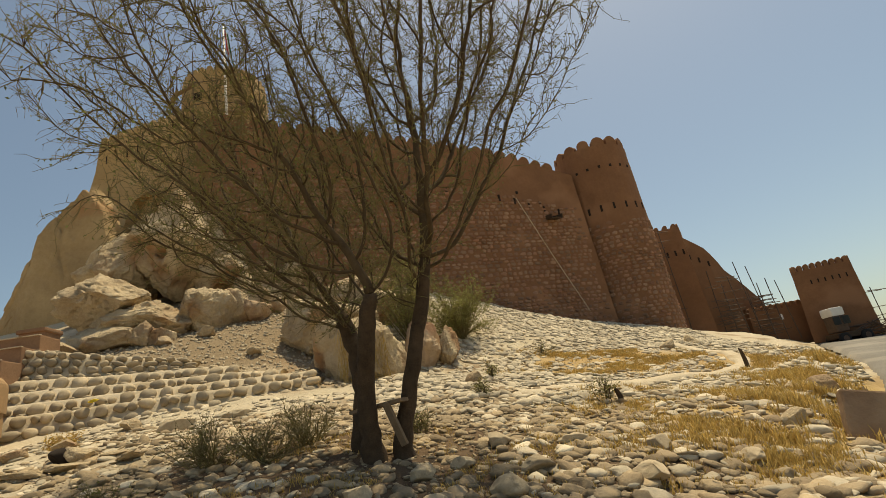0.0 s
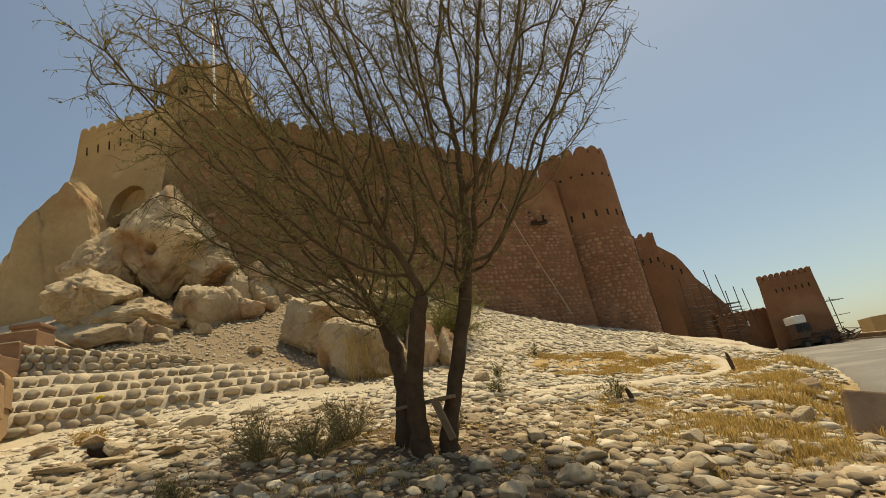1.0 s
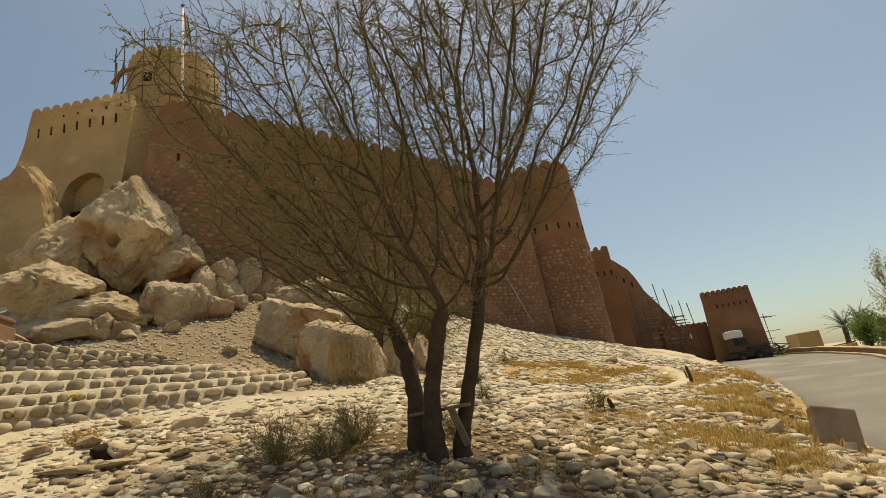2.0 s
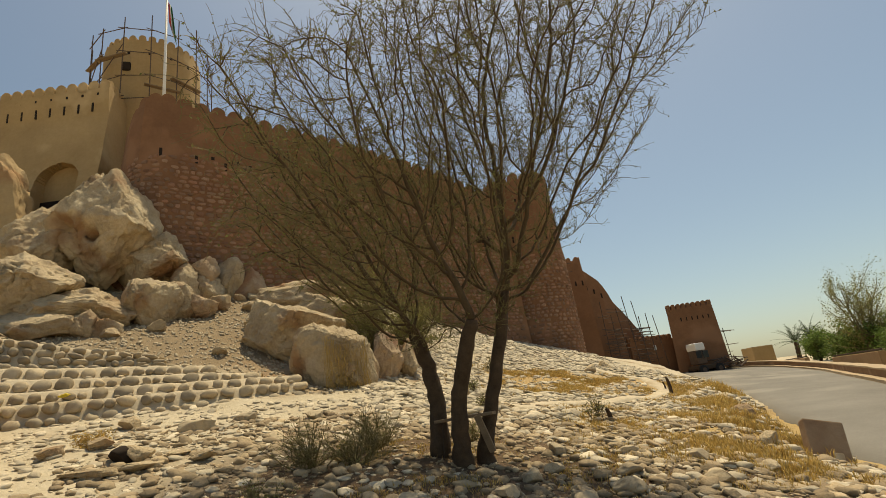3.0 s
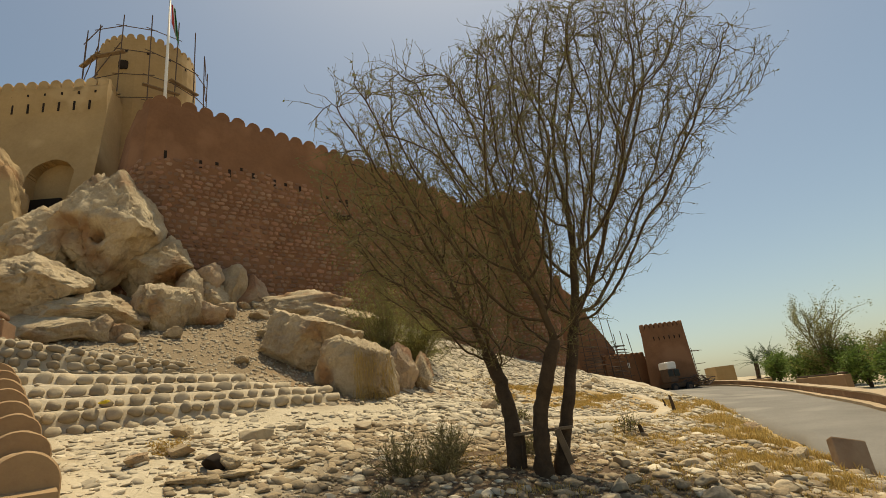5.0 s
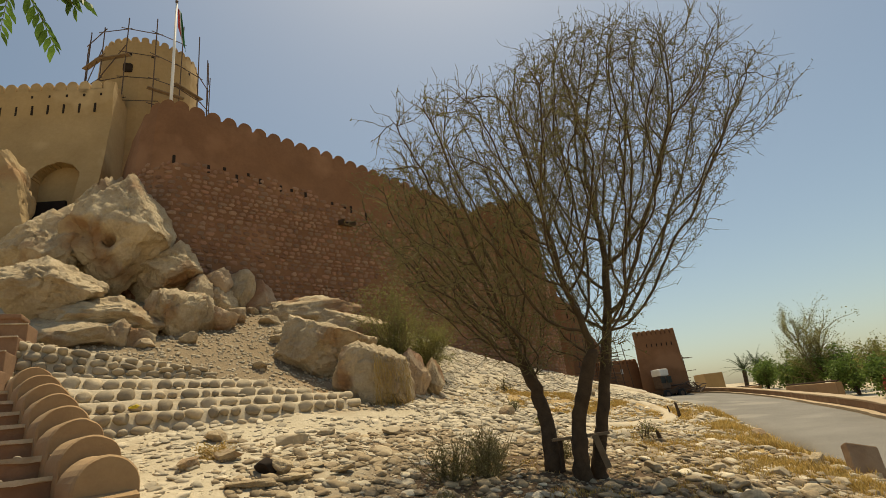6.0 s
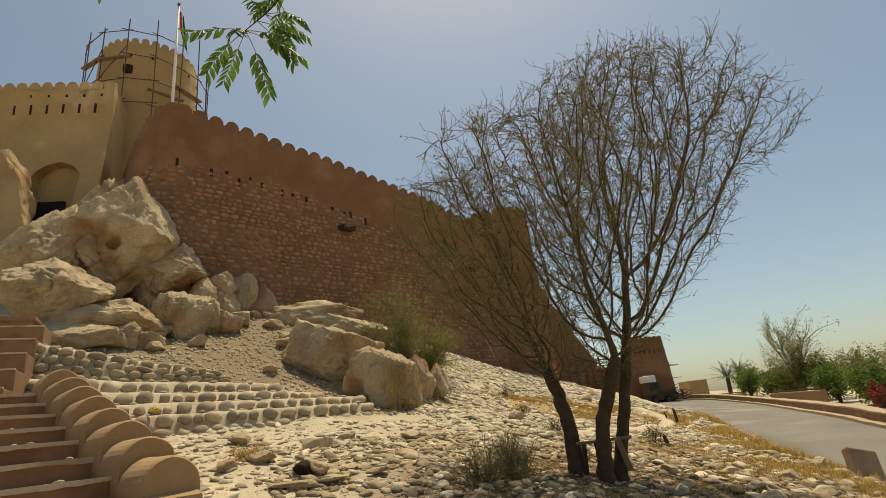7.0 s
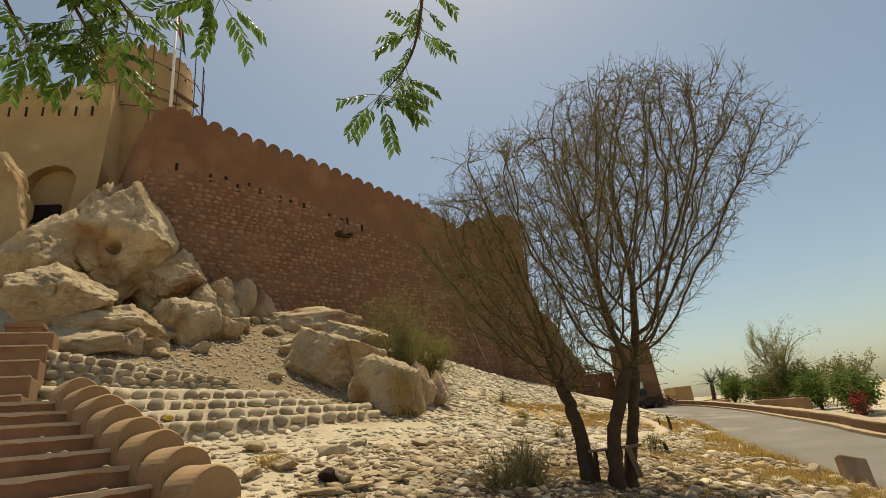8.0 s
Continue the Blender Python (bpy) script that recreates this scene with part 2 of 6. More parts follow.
def road_near(x, y):
    """How far across the road a place lies (0 left edge, 1 parapet) and the road's height there."""
    mid = (ROAD_A + ROAD_B) / 2
    k = int(np.argmin((mid[:, 0] - x) ** 2 + (mid[:, 1] - y) ** 2))
    a, b = ROAD_A[k], ROAD_B[k]
    d = b - a
    f = float(((x - a[0]) * d[0] + (y - a[1]) * d[1]) / (d @ d))
    u = min(max(f, 0), 1)
    return f, float(ROAD_ZA[k] * (1 - u) + ROAD_ZB[k] * u), float(np.hypot(*d))


def land(x, y):
    i, u = cell(LX, x)
    j, v = cell(LY, y)
    rows = []
    for q in (j - 1, j, j + 1, j + 2):
        row = LZ[min(max(q, 0), len(LY) - 1)]
        rows.append(cubic(*[row[min(max(k, 0), len(LX) - 1)] for k in (i - 1, i, i + 1, i + 2)], u))
    z = cubic(*rows, v)
    return z


def ground_z(x, y, rough=True):
    z = land(x, y)
    far = max(0.0, math.hypot(x - 5, y - 15) - 60)
    if far > 0:
        z = z + (0.0 - z) * min(1, far / 150)
    if rough:
        z += 0.10 * fbm(Vector((x * 0.35, y * 0.35, 3.1))) + 0.035 * fbm(Vector((x * 1.6, y * 1.6, 9.7)))
    if -13 < y < 47 and -2 < x < 60:
        f, rz, w = road_near(x, y)
        if f > -0.25:
            # the road is cut level into the slope, the far side falls away
            target = rz - 0.02 - 0.2 * min(max(f / 0.12, 0), 1) if f < 1.12 else rz - 0.4
            k = min(1, (f + 0.25) / 0.27)
            k = k * k * (3 - 2 * k)
            if f > 3:
                k = max(0.0, 1 - (f - 3) / 4)
            z = z * (1 - k) + target * k
    return z

# ---- ground, road, parapet ----
def graded(stops):
    out = []
    for a, b, step in stops:
        n = max(1, round((b - a) / step))
        out += [a + (b - a) * k / n for k in range(n)]
    return out + [stops[-1][1]]


GX = graded([(-1800, -200, 400), (-200, -40, 40), (-40, -16, 2), (-16, -11, 0.5), (-11, 13, 0.2), (13, 20, 0.5), (20, 45, 1.5), (45, 200, 30), (200, 1800, 400)])
GY = graded([(-1800, -200, 400), (-200, -20, 40), (-20, 2, 1), (2, 17, 0.2), (17, 31, 0.4), (31, 50, 1.5), (50, 200, 30), (200, 1800, 400)])


def build_ground():
    V = [(x, y, ground_z(x, y)) for y in GY for x in GX]
    n = len(GX)
    F = [(j * n + i, j * n + i + 1, (j + 1) * n + i + 1, (j + 1) * n + i) for j in range(len(GY) - 1) for i in range(n - 1)]
    m = material("stony_dry_ground", (0.42, 0.345, 0.235), (0.62, 0.53, 0.39), 0.7, 9, 0.95, 1.0, 11, spots=(0.29, 0.205, 0.125), spot_scale=0.55, spot_at=0.605, depth=0.04)
    # ochre soil with straw towards the road, brown gravel below the rocks, brown soil and painted shade by the tree
    nt = m.node_tree
    link = nt.links.new
    bsdf = nt.nodes["Principled BSDF"]
    was = bsdf.inputs["Base Color"].links[0].from_socket
    pos = nt.nodes.new("ShaderNodeNewGeometry")
    sep = nt.nodes.new("ShaderNodeSeparateXYZ")
    link(pos.outputs["Position"], sep.inputs[0])
    wob = nt.nodes.new("ShaderNodeTexNoise")
    wob.inputs["Scale"].default_value, wob.inputs["Detail"].default_value = 0.45, 6
    link(pos.outputs["Position"], wob.inputs["Vector"])

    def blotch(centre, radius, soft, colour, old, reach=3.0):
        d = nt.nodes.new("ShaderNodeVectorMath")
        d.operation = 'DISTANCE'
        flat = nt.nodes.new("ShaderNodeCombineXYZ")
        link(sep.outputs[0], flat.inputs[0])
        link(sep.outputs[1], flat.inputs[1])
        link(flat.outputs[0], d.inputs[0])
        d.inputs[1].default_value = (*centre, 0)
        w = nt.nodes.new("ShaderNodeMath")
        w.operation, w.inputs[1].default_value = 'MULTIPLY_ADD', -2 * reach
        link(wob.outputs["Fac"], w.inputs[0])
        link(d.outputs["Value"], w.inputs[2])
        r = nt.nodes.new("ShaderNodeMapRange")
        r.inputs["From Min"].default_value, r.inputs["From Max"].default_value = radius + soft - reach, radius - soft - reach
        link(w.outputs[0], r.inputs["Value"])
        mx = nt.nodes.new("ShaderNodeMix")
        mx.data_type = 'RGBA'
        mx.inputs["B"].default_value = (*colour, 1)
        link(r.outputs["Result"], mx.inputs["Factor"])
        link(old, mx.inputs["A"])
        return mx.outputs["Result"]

    c = blotch((7.5, 7.0), 6.0, 1.8, (0.44, 0.305, 0.135), was)
    c = blotch((6.8, 16.5), 3.9, 1.2, (0.42, 0.285, 0.13), c, 2.0)
    c = blotch((-6.6, 19.6), 4.6, 0.9, (0.26, 0.19, 0.115), c, 1.5)
    c = blotch((-3.8, 15.2), 1.2, 0.5, (0.28, 0.185, 0.105), c, 1.0)
    # brown soil under the thorn tree, darkened further to paint in its shade
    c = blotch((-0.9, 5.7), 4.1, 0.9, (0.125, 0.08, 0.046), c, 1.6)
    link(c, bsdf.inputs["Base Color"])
    return tagged(part("ground", (V, F), m, smooth=True), "stony pale dry hillside soil with brown gravel patches and painted tree shade", "ground", kind="structure")


build_ground()


def build_road():
    V, F = [], []
    for k in range(len(ROADLINE)):
        a, b, za, zb = ROAD_A[k], ROAD_B[k], ROAD_ZA[k], ROAD_ZB[k]
        for s in range(9):
            t = max(0.0, (s - 0.8) / 7.2)
            wob = 0.25 * fbm(Vector((k * 0.4, 0, 7))) * (1 - t)
            V.append((a[0] + (b[0] - a[0]) * t + wob * (t < 0.1), a[1] + (b[1] - a[1]) * t, za + (zb - za) * t + 0.05 * math.sin(math.pi * t) - (0.2 if s == 0 else 0)))
    for k in range(len(ROADLINE) - 1):
        for s in range(8):
            F.append((k * 9 + s, k * 9 + s + 1, k * 9 + s + 10, k * 9 + s + 9))
    tagged(part("road", (V, F), M_ASPHALT, smooth=True), "worn pale grey asphalt road climbing past the hill", "road", kind="structure")


build_road()


def build_parapet():
    """Low mud wall along the road's outer side, with a lighter coping and a kerb."""
    p = thing("parapet_wall", "low tan mud-plastered wall along the road", "wall", kind="structure")
    rng = random.Random(4)
    body = None
    for name, w0, w1, z0, z1, mat, lab in (("wall_body", 0.0, 0.42, -0.6, 0.40, M_ROADWALL, ""), ("coping", -0.04, 0.46, 0.402, 0.46, M_CONCRETE, "lighter plaster coping"), ("kerb", -0.28, -0.004, -0.4, 0.13, M_CONCRETE, "pale kerb at the foot of the wall")):
        V, F = [], []
        ks = list(range(31, len(ROADLINE)))
        for k in ks:
            b = Vector(ROAD_B[k])
            d = (Vector(ROAD_B[min(k + 1, 90)]) - Vector(ROAD_B[k - 1])).normalized()
            o = Vector((d.y, -d.x))
            j = 0.012 * rng.uniform(-1, 1)
            for w, z in ((w0, z0), (w1, z0), (w1, z1), (w0, z1)):
                q = b + o * (w + j)
                V.append((q.x, q.y, ROAD_ZB[k] + z + (j if z == z1 else 0)))
        for i in range(len(ks) - 1):
            for s in range(4):
                F.append((i * 4 + s, i * 4 + (s + 1) % 4, i * 4 + 4 + (s + 1) % 4, i * 4 + 4 + s))
        F += [(3, 2, 1, 0), tuple(len(V) - 4 + s for s in range(4))]
        made = part(name, (V, F), mat, body if name == "coping" else p, lab)
        body = made if name == "wall_body" else body


build_parapet()


# ---- rocks ----
def ico(sub):
    b = bmesh.new()
    bmesh.ops.create_icosphere(b, subdivisions=sub, radius=1)
    V = np.array([v.co[:] for v in b.verts])
    F = np.array([[v.index for v in f.verts] for f in b.faces])
    b.free()
    return V, F


ICO = {k: ico(k) for k in (1, 2, 3, 4, 5, 6)}


def rock_mesh(name, seed, mat, sub=4, cuts=12, lump=0.14, detail=0.05, reach=(0.55, 0.85), planes=(), crack=0.05, dents=()):
    """A weathered boulder that fills the box from -1 to 1: planes hacked off a lump, split by cracks, pitted by noise."""
    rng = random.Random(seed)
    V, F = ICO[sub]
    P = V * np.array([1.15, 1.15, 1.15])
    off = Vector((seed * 3.7, seed * 1.3, seed * 2.1))
    P = P * np.array([1 + lump * fbm(Vector(v) * 1.1 + off, 3) for v in V])[:, None]
    hack = [(Vector(n).normalized(), d) for n, d in planes]
    for _ in range(cuts):
        n = Vector((rng.gauss(0, 1), rng.gauss(0, 1), rng.gauss(0, 0.9))).normalized()
        hack.append((n, rng.uniform(*reach)))
    for n, d in hack:
        n = np.array(n)
        P -= np.maximum(P @ n - d, 0)[:, None] * n * 0.98
    out = []
    for v in P:
        p = Vector(v)
        q = p.normalized()
        big = fbm(p * 2.1 + off, 4, 0.8)
        ridge = abs(fbm(p * 1.7 + off, 4, 0.9))
        dd = detail * (0.9 * big + 0.3 - 0.8 * ridge + 0.34 * fbm(p * 5.5 + off, 5, 0.8) - 0.6 * max(0.0, fbm(p * 7 + off * 0.7, 3) - 0.3) + 0.16 * fbm(p * 17 + off, 4, 0.7))
        seam = abs(noise.noise(Vector((p.x * 1.2, p.y * 1.2, p.z * 0.8)) + off + q * 0.25 * big))
        dd -= crack * max(0.0, 1 - seam / 0.05) + crack * 0.8 * max(0.0, 1 - abs(noise.noise(p * 2.6 + off * 1.7)) / 0.045)
        p = p + q * dd
        for c, r, h in dents:
            p.y += h * math.exp(-((p - Vector(c)).length / r) ** 2)
        out.append(p)
    P = np.array(out)
    lo, hi = P.min(0), P.max(0)
    return mesh(name, (P - (lo + hi) / 2) / ((hi - lo) / 2), F, mat, smooth=True)


def rock(name, label, at, size, seed, mat=None, sub=4, turn=(0, 0, 0), group="", **kw):
    me = rock_mesh(name, seed, mat or M_ROCK, sub, **kw)
    ob = new(name, me)
    ob.matrix_world = pose(*at, *turn) @ Matrix.Diagonal((*[v / 2 for v in size], 1))
    tagged(ob, label, "rock", group)
    return ob


HILL = "boulders below the fort"
HUGE, MIDDLE, RED = "huge pale weathered limestone boulder against the fort", "pale weathered limestone boulder on the scree slope", "narrow reddish limestone block wedged between boulders"
LIE = (0, 6.8, -17.3)
ROCKS = (
    # place, size, detail level, seed, label, planes that shape it
    ((-11.65, 24.4, 12.6), (2.1, 2.4, 4.2), 5, 12, HUGE, (((-0.75, -0.2, 0.65), 0.45), ((0.7, -0.2, 0.7), 0.5))),
    ((-13.06, 22.7, 10.2), (3.1, 2.9, 4.6), 6, 13, HUGE, (((-0.5, -0.4, 0.8), 0.62), ((0.35, -0.65, 0.65), 0.6))),
    ((-11.98, 19.5, 7.75), (3.5, 2.7, 2.4), 6, 14, HUGE, (((0.55, -0.3, 0.8), 0.6), ((-0.1, -0.75, 0.6), 0.55), ((0.1, -0.9, -0.4), 0.6))),
    ((-9.06, 22.8, 9.6), (2.9, 1.7, 2.6), 6, 19, HUGE, (((-0.72, -0.15, 0.68), 0.3), ((0.8, -0.1, 0.6), 0.66), ((0.1, -0.8, 0.55), 0.5))),
    ((-7.36, 23.1, 9.0), (1.75, 1.2, 1.45), 5, 21, RED, (((-0.5, -0.3, 0.8), 0.5),)),
    ((-6.15, 23.7, 8.6), (1.3, 1.2, 2.5), 5, 23, MIDDLE, (((-0.8, -0.2, -0.4), 0.6), ((0.85, -0.3, -0.3), 0.6))),
    ((-6.85, 22.9, 8.2), (1.2, 1.2, 1.45), 5, 22, MIDDLE, (((0.7, -0.3, 0.65), 0.55),)),
    ((-5.10, 23.8, 8.3), (1.3, 1.2, 2.1), 5, 24, RED, (((0.75, -0.2, 0.6), 0.5),)),
    ((-7.60, 22.4, 8.5), (1.15, 1.2, 1.5), 5, 20, MIDDLE, ()),
    ((-8.52, 19.65, 6.7), (2.05, 1.9, 2.25), 6, 16, MIDDLE, (((0.75, -0.5, -0.2), 0.72), ((-0.2, -0.8, -0.5), 0.66))),
    ((-10.65, 18.9, 6.75), (3.85, 2.1, 1.7), 6, 15, HUGE, (((-0.45, -0.35, 0.8), 0.5), ((0.2, -0.7, 0.7), 0.6))),
    ((-11.2, 18.15, 6.05), (2.75, 1.6, 1.1), 5, 31, MIDDLE, (((-0.1, -0.6, 0.8), 0.6),)),
    ((-9.75, 17.9, 5.95), (0.95, 0.9, 1.0), 5, 17, MIDDLE, ()),
    ((-9.10, 17.97, 5.7), (0.87, 0.8, 0.9), 5, 18, MIDDLE, ()),
    ((-7.48, 20.6, 7.2), (1.2, 1.2, 1.5), 5, 25, MIDDLE, ()),
    ((-7.02, 20.8, 6.95), (1.65, 1.2, 1.05), 5, 30, RED, ()),
    ((-3.06, 22.7, 7.4), (3.95, 2.0, 1.8), 5, 26, MIDDLE, (((-0.2, -0.5, 0.85), 0.5),)),
    ((-1.57, 20.85, 6.15), (3.25, 2.5, 2.0), 5, 28, MIDDLE, (((0.3, -0.3, 0.9), 0.5),)),
    ((-0.17, 17.5, 3.75), (0.95, 1.5, 2.2), 5, 43, RED, (((0.5, -0.3, 0.8), 0.7),)),
    ((0.58, 17.75, 3.8), (0.75, 1.0, 1.5), 5, 29, MIDDLE, ()),
)


def build_rocks():
    # the peaked rock with the hollow: a wedge above, undercut below
    peak = (((0.765, -0.1, 0.644), 0.60), ((0.69, -0.15, -0.71), 0.74), ((-0.716, -0.1, 0.69), 0.66), ((-0.93, -0.1, 0.35), 0.76), ((-0.58, -0.2, -0.80), 0.86), ((0.12, -0.86, 0.48), 0.56), ((0.05, -0.86, -0.5), 0.58))
    rock("boulder", "huge pale peaked limestone rock with a round hollow", (-10.65, 22.6, 11.15), (4.0, 3.4, 5.35), 3, M_ROCK, 6, LIE, HILL, cuts=5, reach=(0.8, 0.95), planes=peak, detail=0.09, crack=0.06,
         dents=(((0.05, -0.62, -0.36), 0.12, 0.75), ((-0.22, -0.6, -0.6), 0.15, 0.45), ((-0.42, -0.6, -0.2), 0.2, 0.3), ((-0.12, -0.62, -0.3), 0.1, 0.25)))
    for at, size, sub, seed, lab, planes in ROCKS:
        rock("boulder", lab, at, [v * 1.13 for v in size], seed, M_REDROCK if lab == RED else M_ROCK, sub, LIE, HILL, cuts=9 if sub == 6 else 7, reach=(0.62, 0.9), planes=planes, detail=0.105, crack=0.07)
    rng = random.Random(14)
    fill = [(-8.9, 17.6), (-7.7, 18.3), (-6.6, 22.4), (-5.6, 22.9), (-4.9, 23.2), (-0.4, 21.4), (-4.6, 20.4), (-11.9, 17.4), (-7.6, 21.8), (-4.6, 19.4), (-6.3, 21.9), (-8.0, 21.0), (-8.3, 23.0), (-2.5, 19.6), (-0.6, 19.0), (-4.9, 21.6), (0.3, 19.4), (-5.5, 16.6)]
    for k, (x, y) in enumerate(fill):
        v = rng.uniform(0.4, 0.95)
        rock("boulder", MIDDLE, (x, y, ground_z(x, y) + v * 0.18), (v * 1.4, v * 1.1, v * rng.uniform(0.6, 1.0)), 200 + k, M_ROCK, 4, (0, rng.uniform(-15, 25), rng.uniform(0, 180)), HILL, cuts=9, reach=(0.55, 0.85), detail=0.09)
    # the great cracked boulder in two halves
    rock("cracked_boulder", "large flat-topped limestone boulder split by cracks", (-3.41, 17.8, 4.8), (3.6, 2.9, 2.85), 41, M_ROCK, 6, (0, 14, -26), HILL, cuts=7, reach=(0.72, 0.92), planes=(((0.15, -0.1, 0.95), 0.62), ((-0.35, -0.85, 0.1), 0.66), ((-0.4, -0.5, -0.75), 0.66)), detail=0.085, crack=0.08)
    rock("cracked_boulder", "large cracked limestone boulder with straw at its foot", (-2.13, 15.75, 3.65), (2.6, 2.4, 2.65), 42, M_ROCK, 6, (0, 8, -20), HILL, cuts=7, reach=(0.75, 0.92), planes=(((0.3, -0.2, 0.9), 0.72), ((0.1, -0.98, 0.0), 0.72), ((0.9, -0.3, 0.1), 0.75)), detail=0.085, crack=0.08)
    # the ochre spur that carries the bastion's corner, and the cliff behind it
    rock("cliff", "ochre rock spur with a pale ridge below the bastion", (-17.3, 25.0, 11.0), (6.6, 3.8, 9.4), 52, M_CLIFF, 6, (0, 0, -8), "", cuts=4, lump=0.1, detail=0.05, reach=(0.9, 1.0), planes=(((-0.754, -0.05, 0.659), 0.17), ((0.8, -0.1, 0.6), 1.02), ((0.35, -0.92, 0.12), 0.55), ((-0.5, -0.85, 0.15), 0.5)))
    rock("cliff", "smooth ochre rock cliff carrying the bastion", (-15.4, 25.6, 9.0), (5.4, 3.2, 8.4), 51, M_CLIFF, 5, (0, 10, 8), "", cuts=9, lump=0.15, detail=0.05)


build_rocks()


def stones(name, label, count, seed, where, sizes, mat, flat=(0.35, 0.7), sub=2, sink=0.3, category="stones"):
    """Loose stones strewn over the ground: one mesh that nobody could count."""
    rng = random.Random(seed)
    V0, F0 = ICO[sub]
    V, F, base = [], [], 0
    made = 0
    tries = 0
    while made < count and tries < count * 30:
        tries += 1
        hit = where(rng)
        if hit is None:
            continue
        x, y, k = hit
        s = sizes[0] * (sizes[1] / sizes[0]) ** (rng.random() ** 1.8) * k
        fl = rng.uniform(*flat)
        sc = np.array([s * rng.uniform(0.75, 1.3), s * rng.uniform(0.6, 1.0), s * fl]) * 0.5
        ang = rng.uniform(0, 6.283)
        off = np.array([rng.uniform(0, 90) for _ in range(3)])
        P = V0.copy()
        for _ in range(4):
            n = np.array([rng.gauss(0, 1), rng.gauss(0, 1), rng.gauss(0, 1)])
            n /= np.linalg.norm(n)
            over = np.maximum(P @ n - rng.uniform(0.55, 0.85), 0)
            P -= over[:, None] * n
        P *= 1 + 0.13 * np.sin(P @ np.array([2.3, 1.1, 3.1]) * 1.6 + off[0])[:, None]
        P *= sc
        tx, ty = rng.gauss(0, 0.12), rng.gauss(0, 0.12)
        P[:, 2] += P[:, 0] * tx + P[:, 1] * ty
        c, q = math.cos(ang), math.sin(ang)
        P = P @ np.array([[c, q, 0], [-q, c, 0], [0, 0, 1]])
        z = ground_z(x, y)
        # lie along the slope
        gx, gy = (land(x + 0.3, y) - land(x - 0.3, y)) / 0.6, (land(x, y + 0.3) - land(x, y - 0.3)) / 0.6
        P[:, 2] += P[:, 0] * gx + P[:, 1] * gy
        P += np.array([x, y, z + sc[2] * (1 - 2 * sink)])
        V.append(P)
        F.append(F0 + base)
        base += len(P)
        made += 1
    V, F = np.concatenate(V), np.concatenate(F)
    me = bpy.data.meshes.new(name)
    me.vertices.add(len(V))
    me.vertices.foreach_set("co", V.ravel())
    me.loops.add(F.size)
    me.loops.foreach_set("vertex_index", F.ravel())
    me.polygons.add(len(F))
    me.polygons.foreach_set("loop_start", np.arange(0, F.size, 3))
    me.materials.append(mat)
    me.update(calc_edges=True)
    return tagged(new(name, me), label, category, kind="stuff")


PATHLINE = ((1.6, 11.2), (3.6, 11.9), (5.4, 12.7), (7.2, 13.7), (8.6, 15.0), (9.5, 16.8), (9.9, 19.0), (9.6, 21.5))


def path_near(x, y):
    best = 9.0
    for (ax, ay), (bx, by) in zip(PATHLINE, PATHLINE[1:]):
        t = min(max(((x - ax) * (bx - ax) + (y - ay) * (by - ay)) / ((bx - ax) ** 2 + (by - ay) ** 2), 0), 1)
        best = min(best, math.hypot(x - ax - t * (bx - ax), y - ay - t * (by - ay)))
    return best


def road_free(x, y):
    f, z, w = road_near(x, y)
    return f < -0.03


def field_near(rng):
    x, y = rng.uniform(-6.5, 8), rng.uniform(3.0, 11.5)
    dens = math.exp(-((x - 0.5) / 4.5) ** 2) * (0.35 + 0.65 * (fbm(Vector((x * 0.7, y * 0.7, 1))) > -0.15))
    if math.hypot(x + 1.2, y - 6.6) < 2.2 and rng.random() < 0.5:
        return None
    if rng.random() > dens + 0.15 or not road_free(x, y):
        return None
    return x, y, 1.0


def field_slope(rng):
    x, y = rng.uniform(-1.5, 13), rng.uniform(10, 30.5)
    if not road_free(x, y) or path_near(x, y) < 0.27 or y > 29.0 + 0.345 * (x - 8):
        return None
    d = fbm(Vector((x * 0.4, y * 0.4, 5)))
    if d < -0.35 and rng.random() > 0.3:
        return None
    if (x - 6.6) ** 2 / 12 + (y - 16.5) ** 2 / 10 < 1 and rng.random() > 0.13:
        return None
    return x, y, 1.0


def field_left(rng):
    x, y = rng.uniform(-9, -1), rng.uniform(4, 13.2)
    if x < -7.3 - (y - 6.5) * 0.45 or (math.hypot(x + 1.2, y - 6.2) < 2.6 and rng.random() < 0.7):
        return None
    return x, y, 1.0


def field_scree(rng):
    x, y = rng.uniform(-11, -1.0), rng.uniform(13.8, 24.5)
    return x, y, 1.0


def field_verge(rng):
    x, y = rng.uniform(0.5, 9), rng.uniform(3.5, 17)
    if not road_free(x, y) or path_near(x, y) < 0.27:
        return None
    return x, y, 1.0


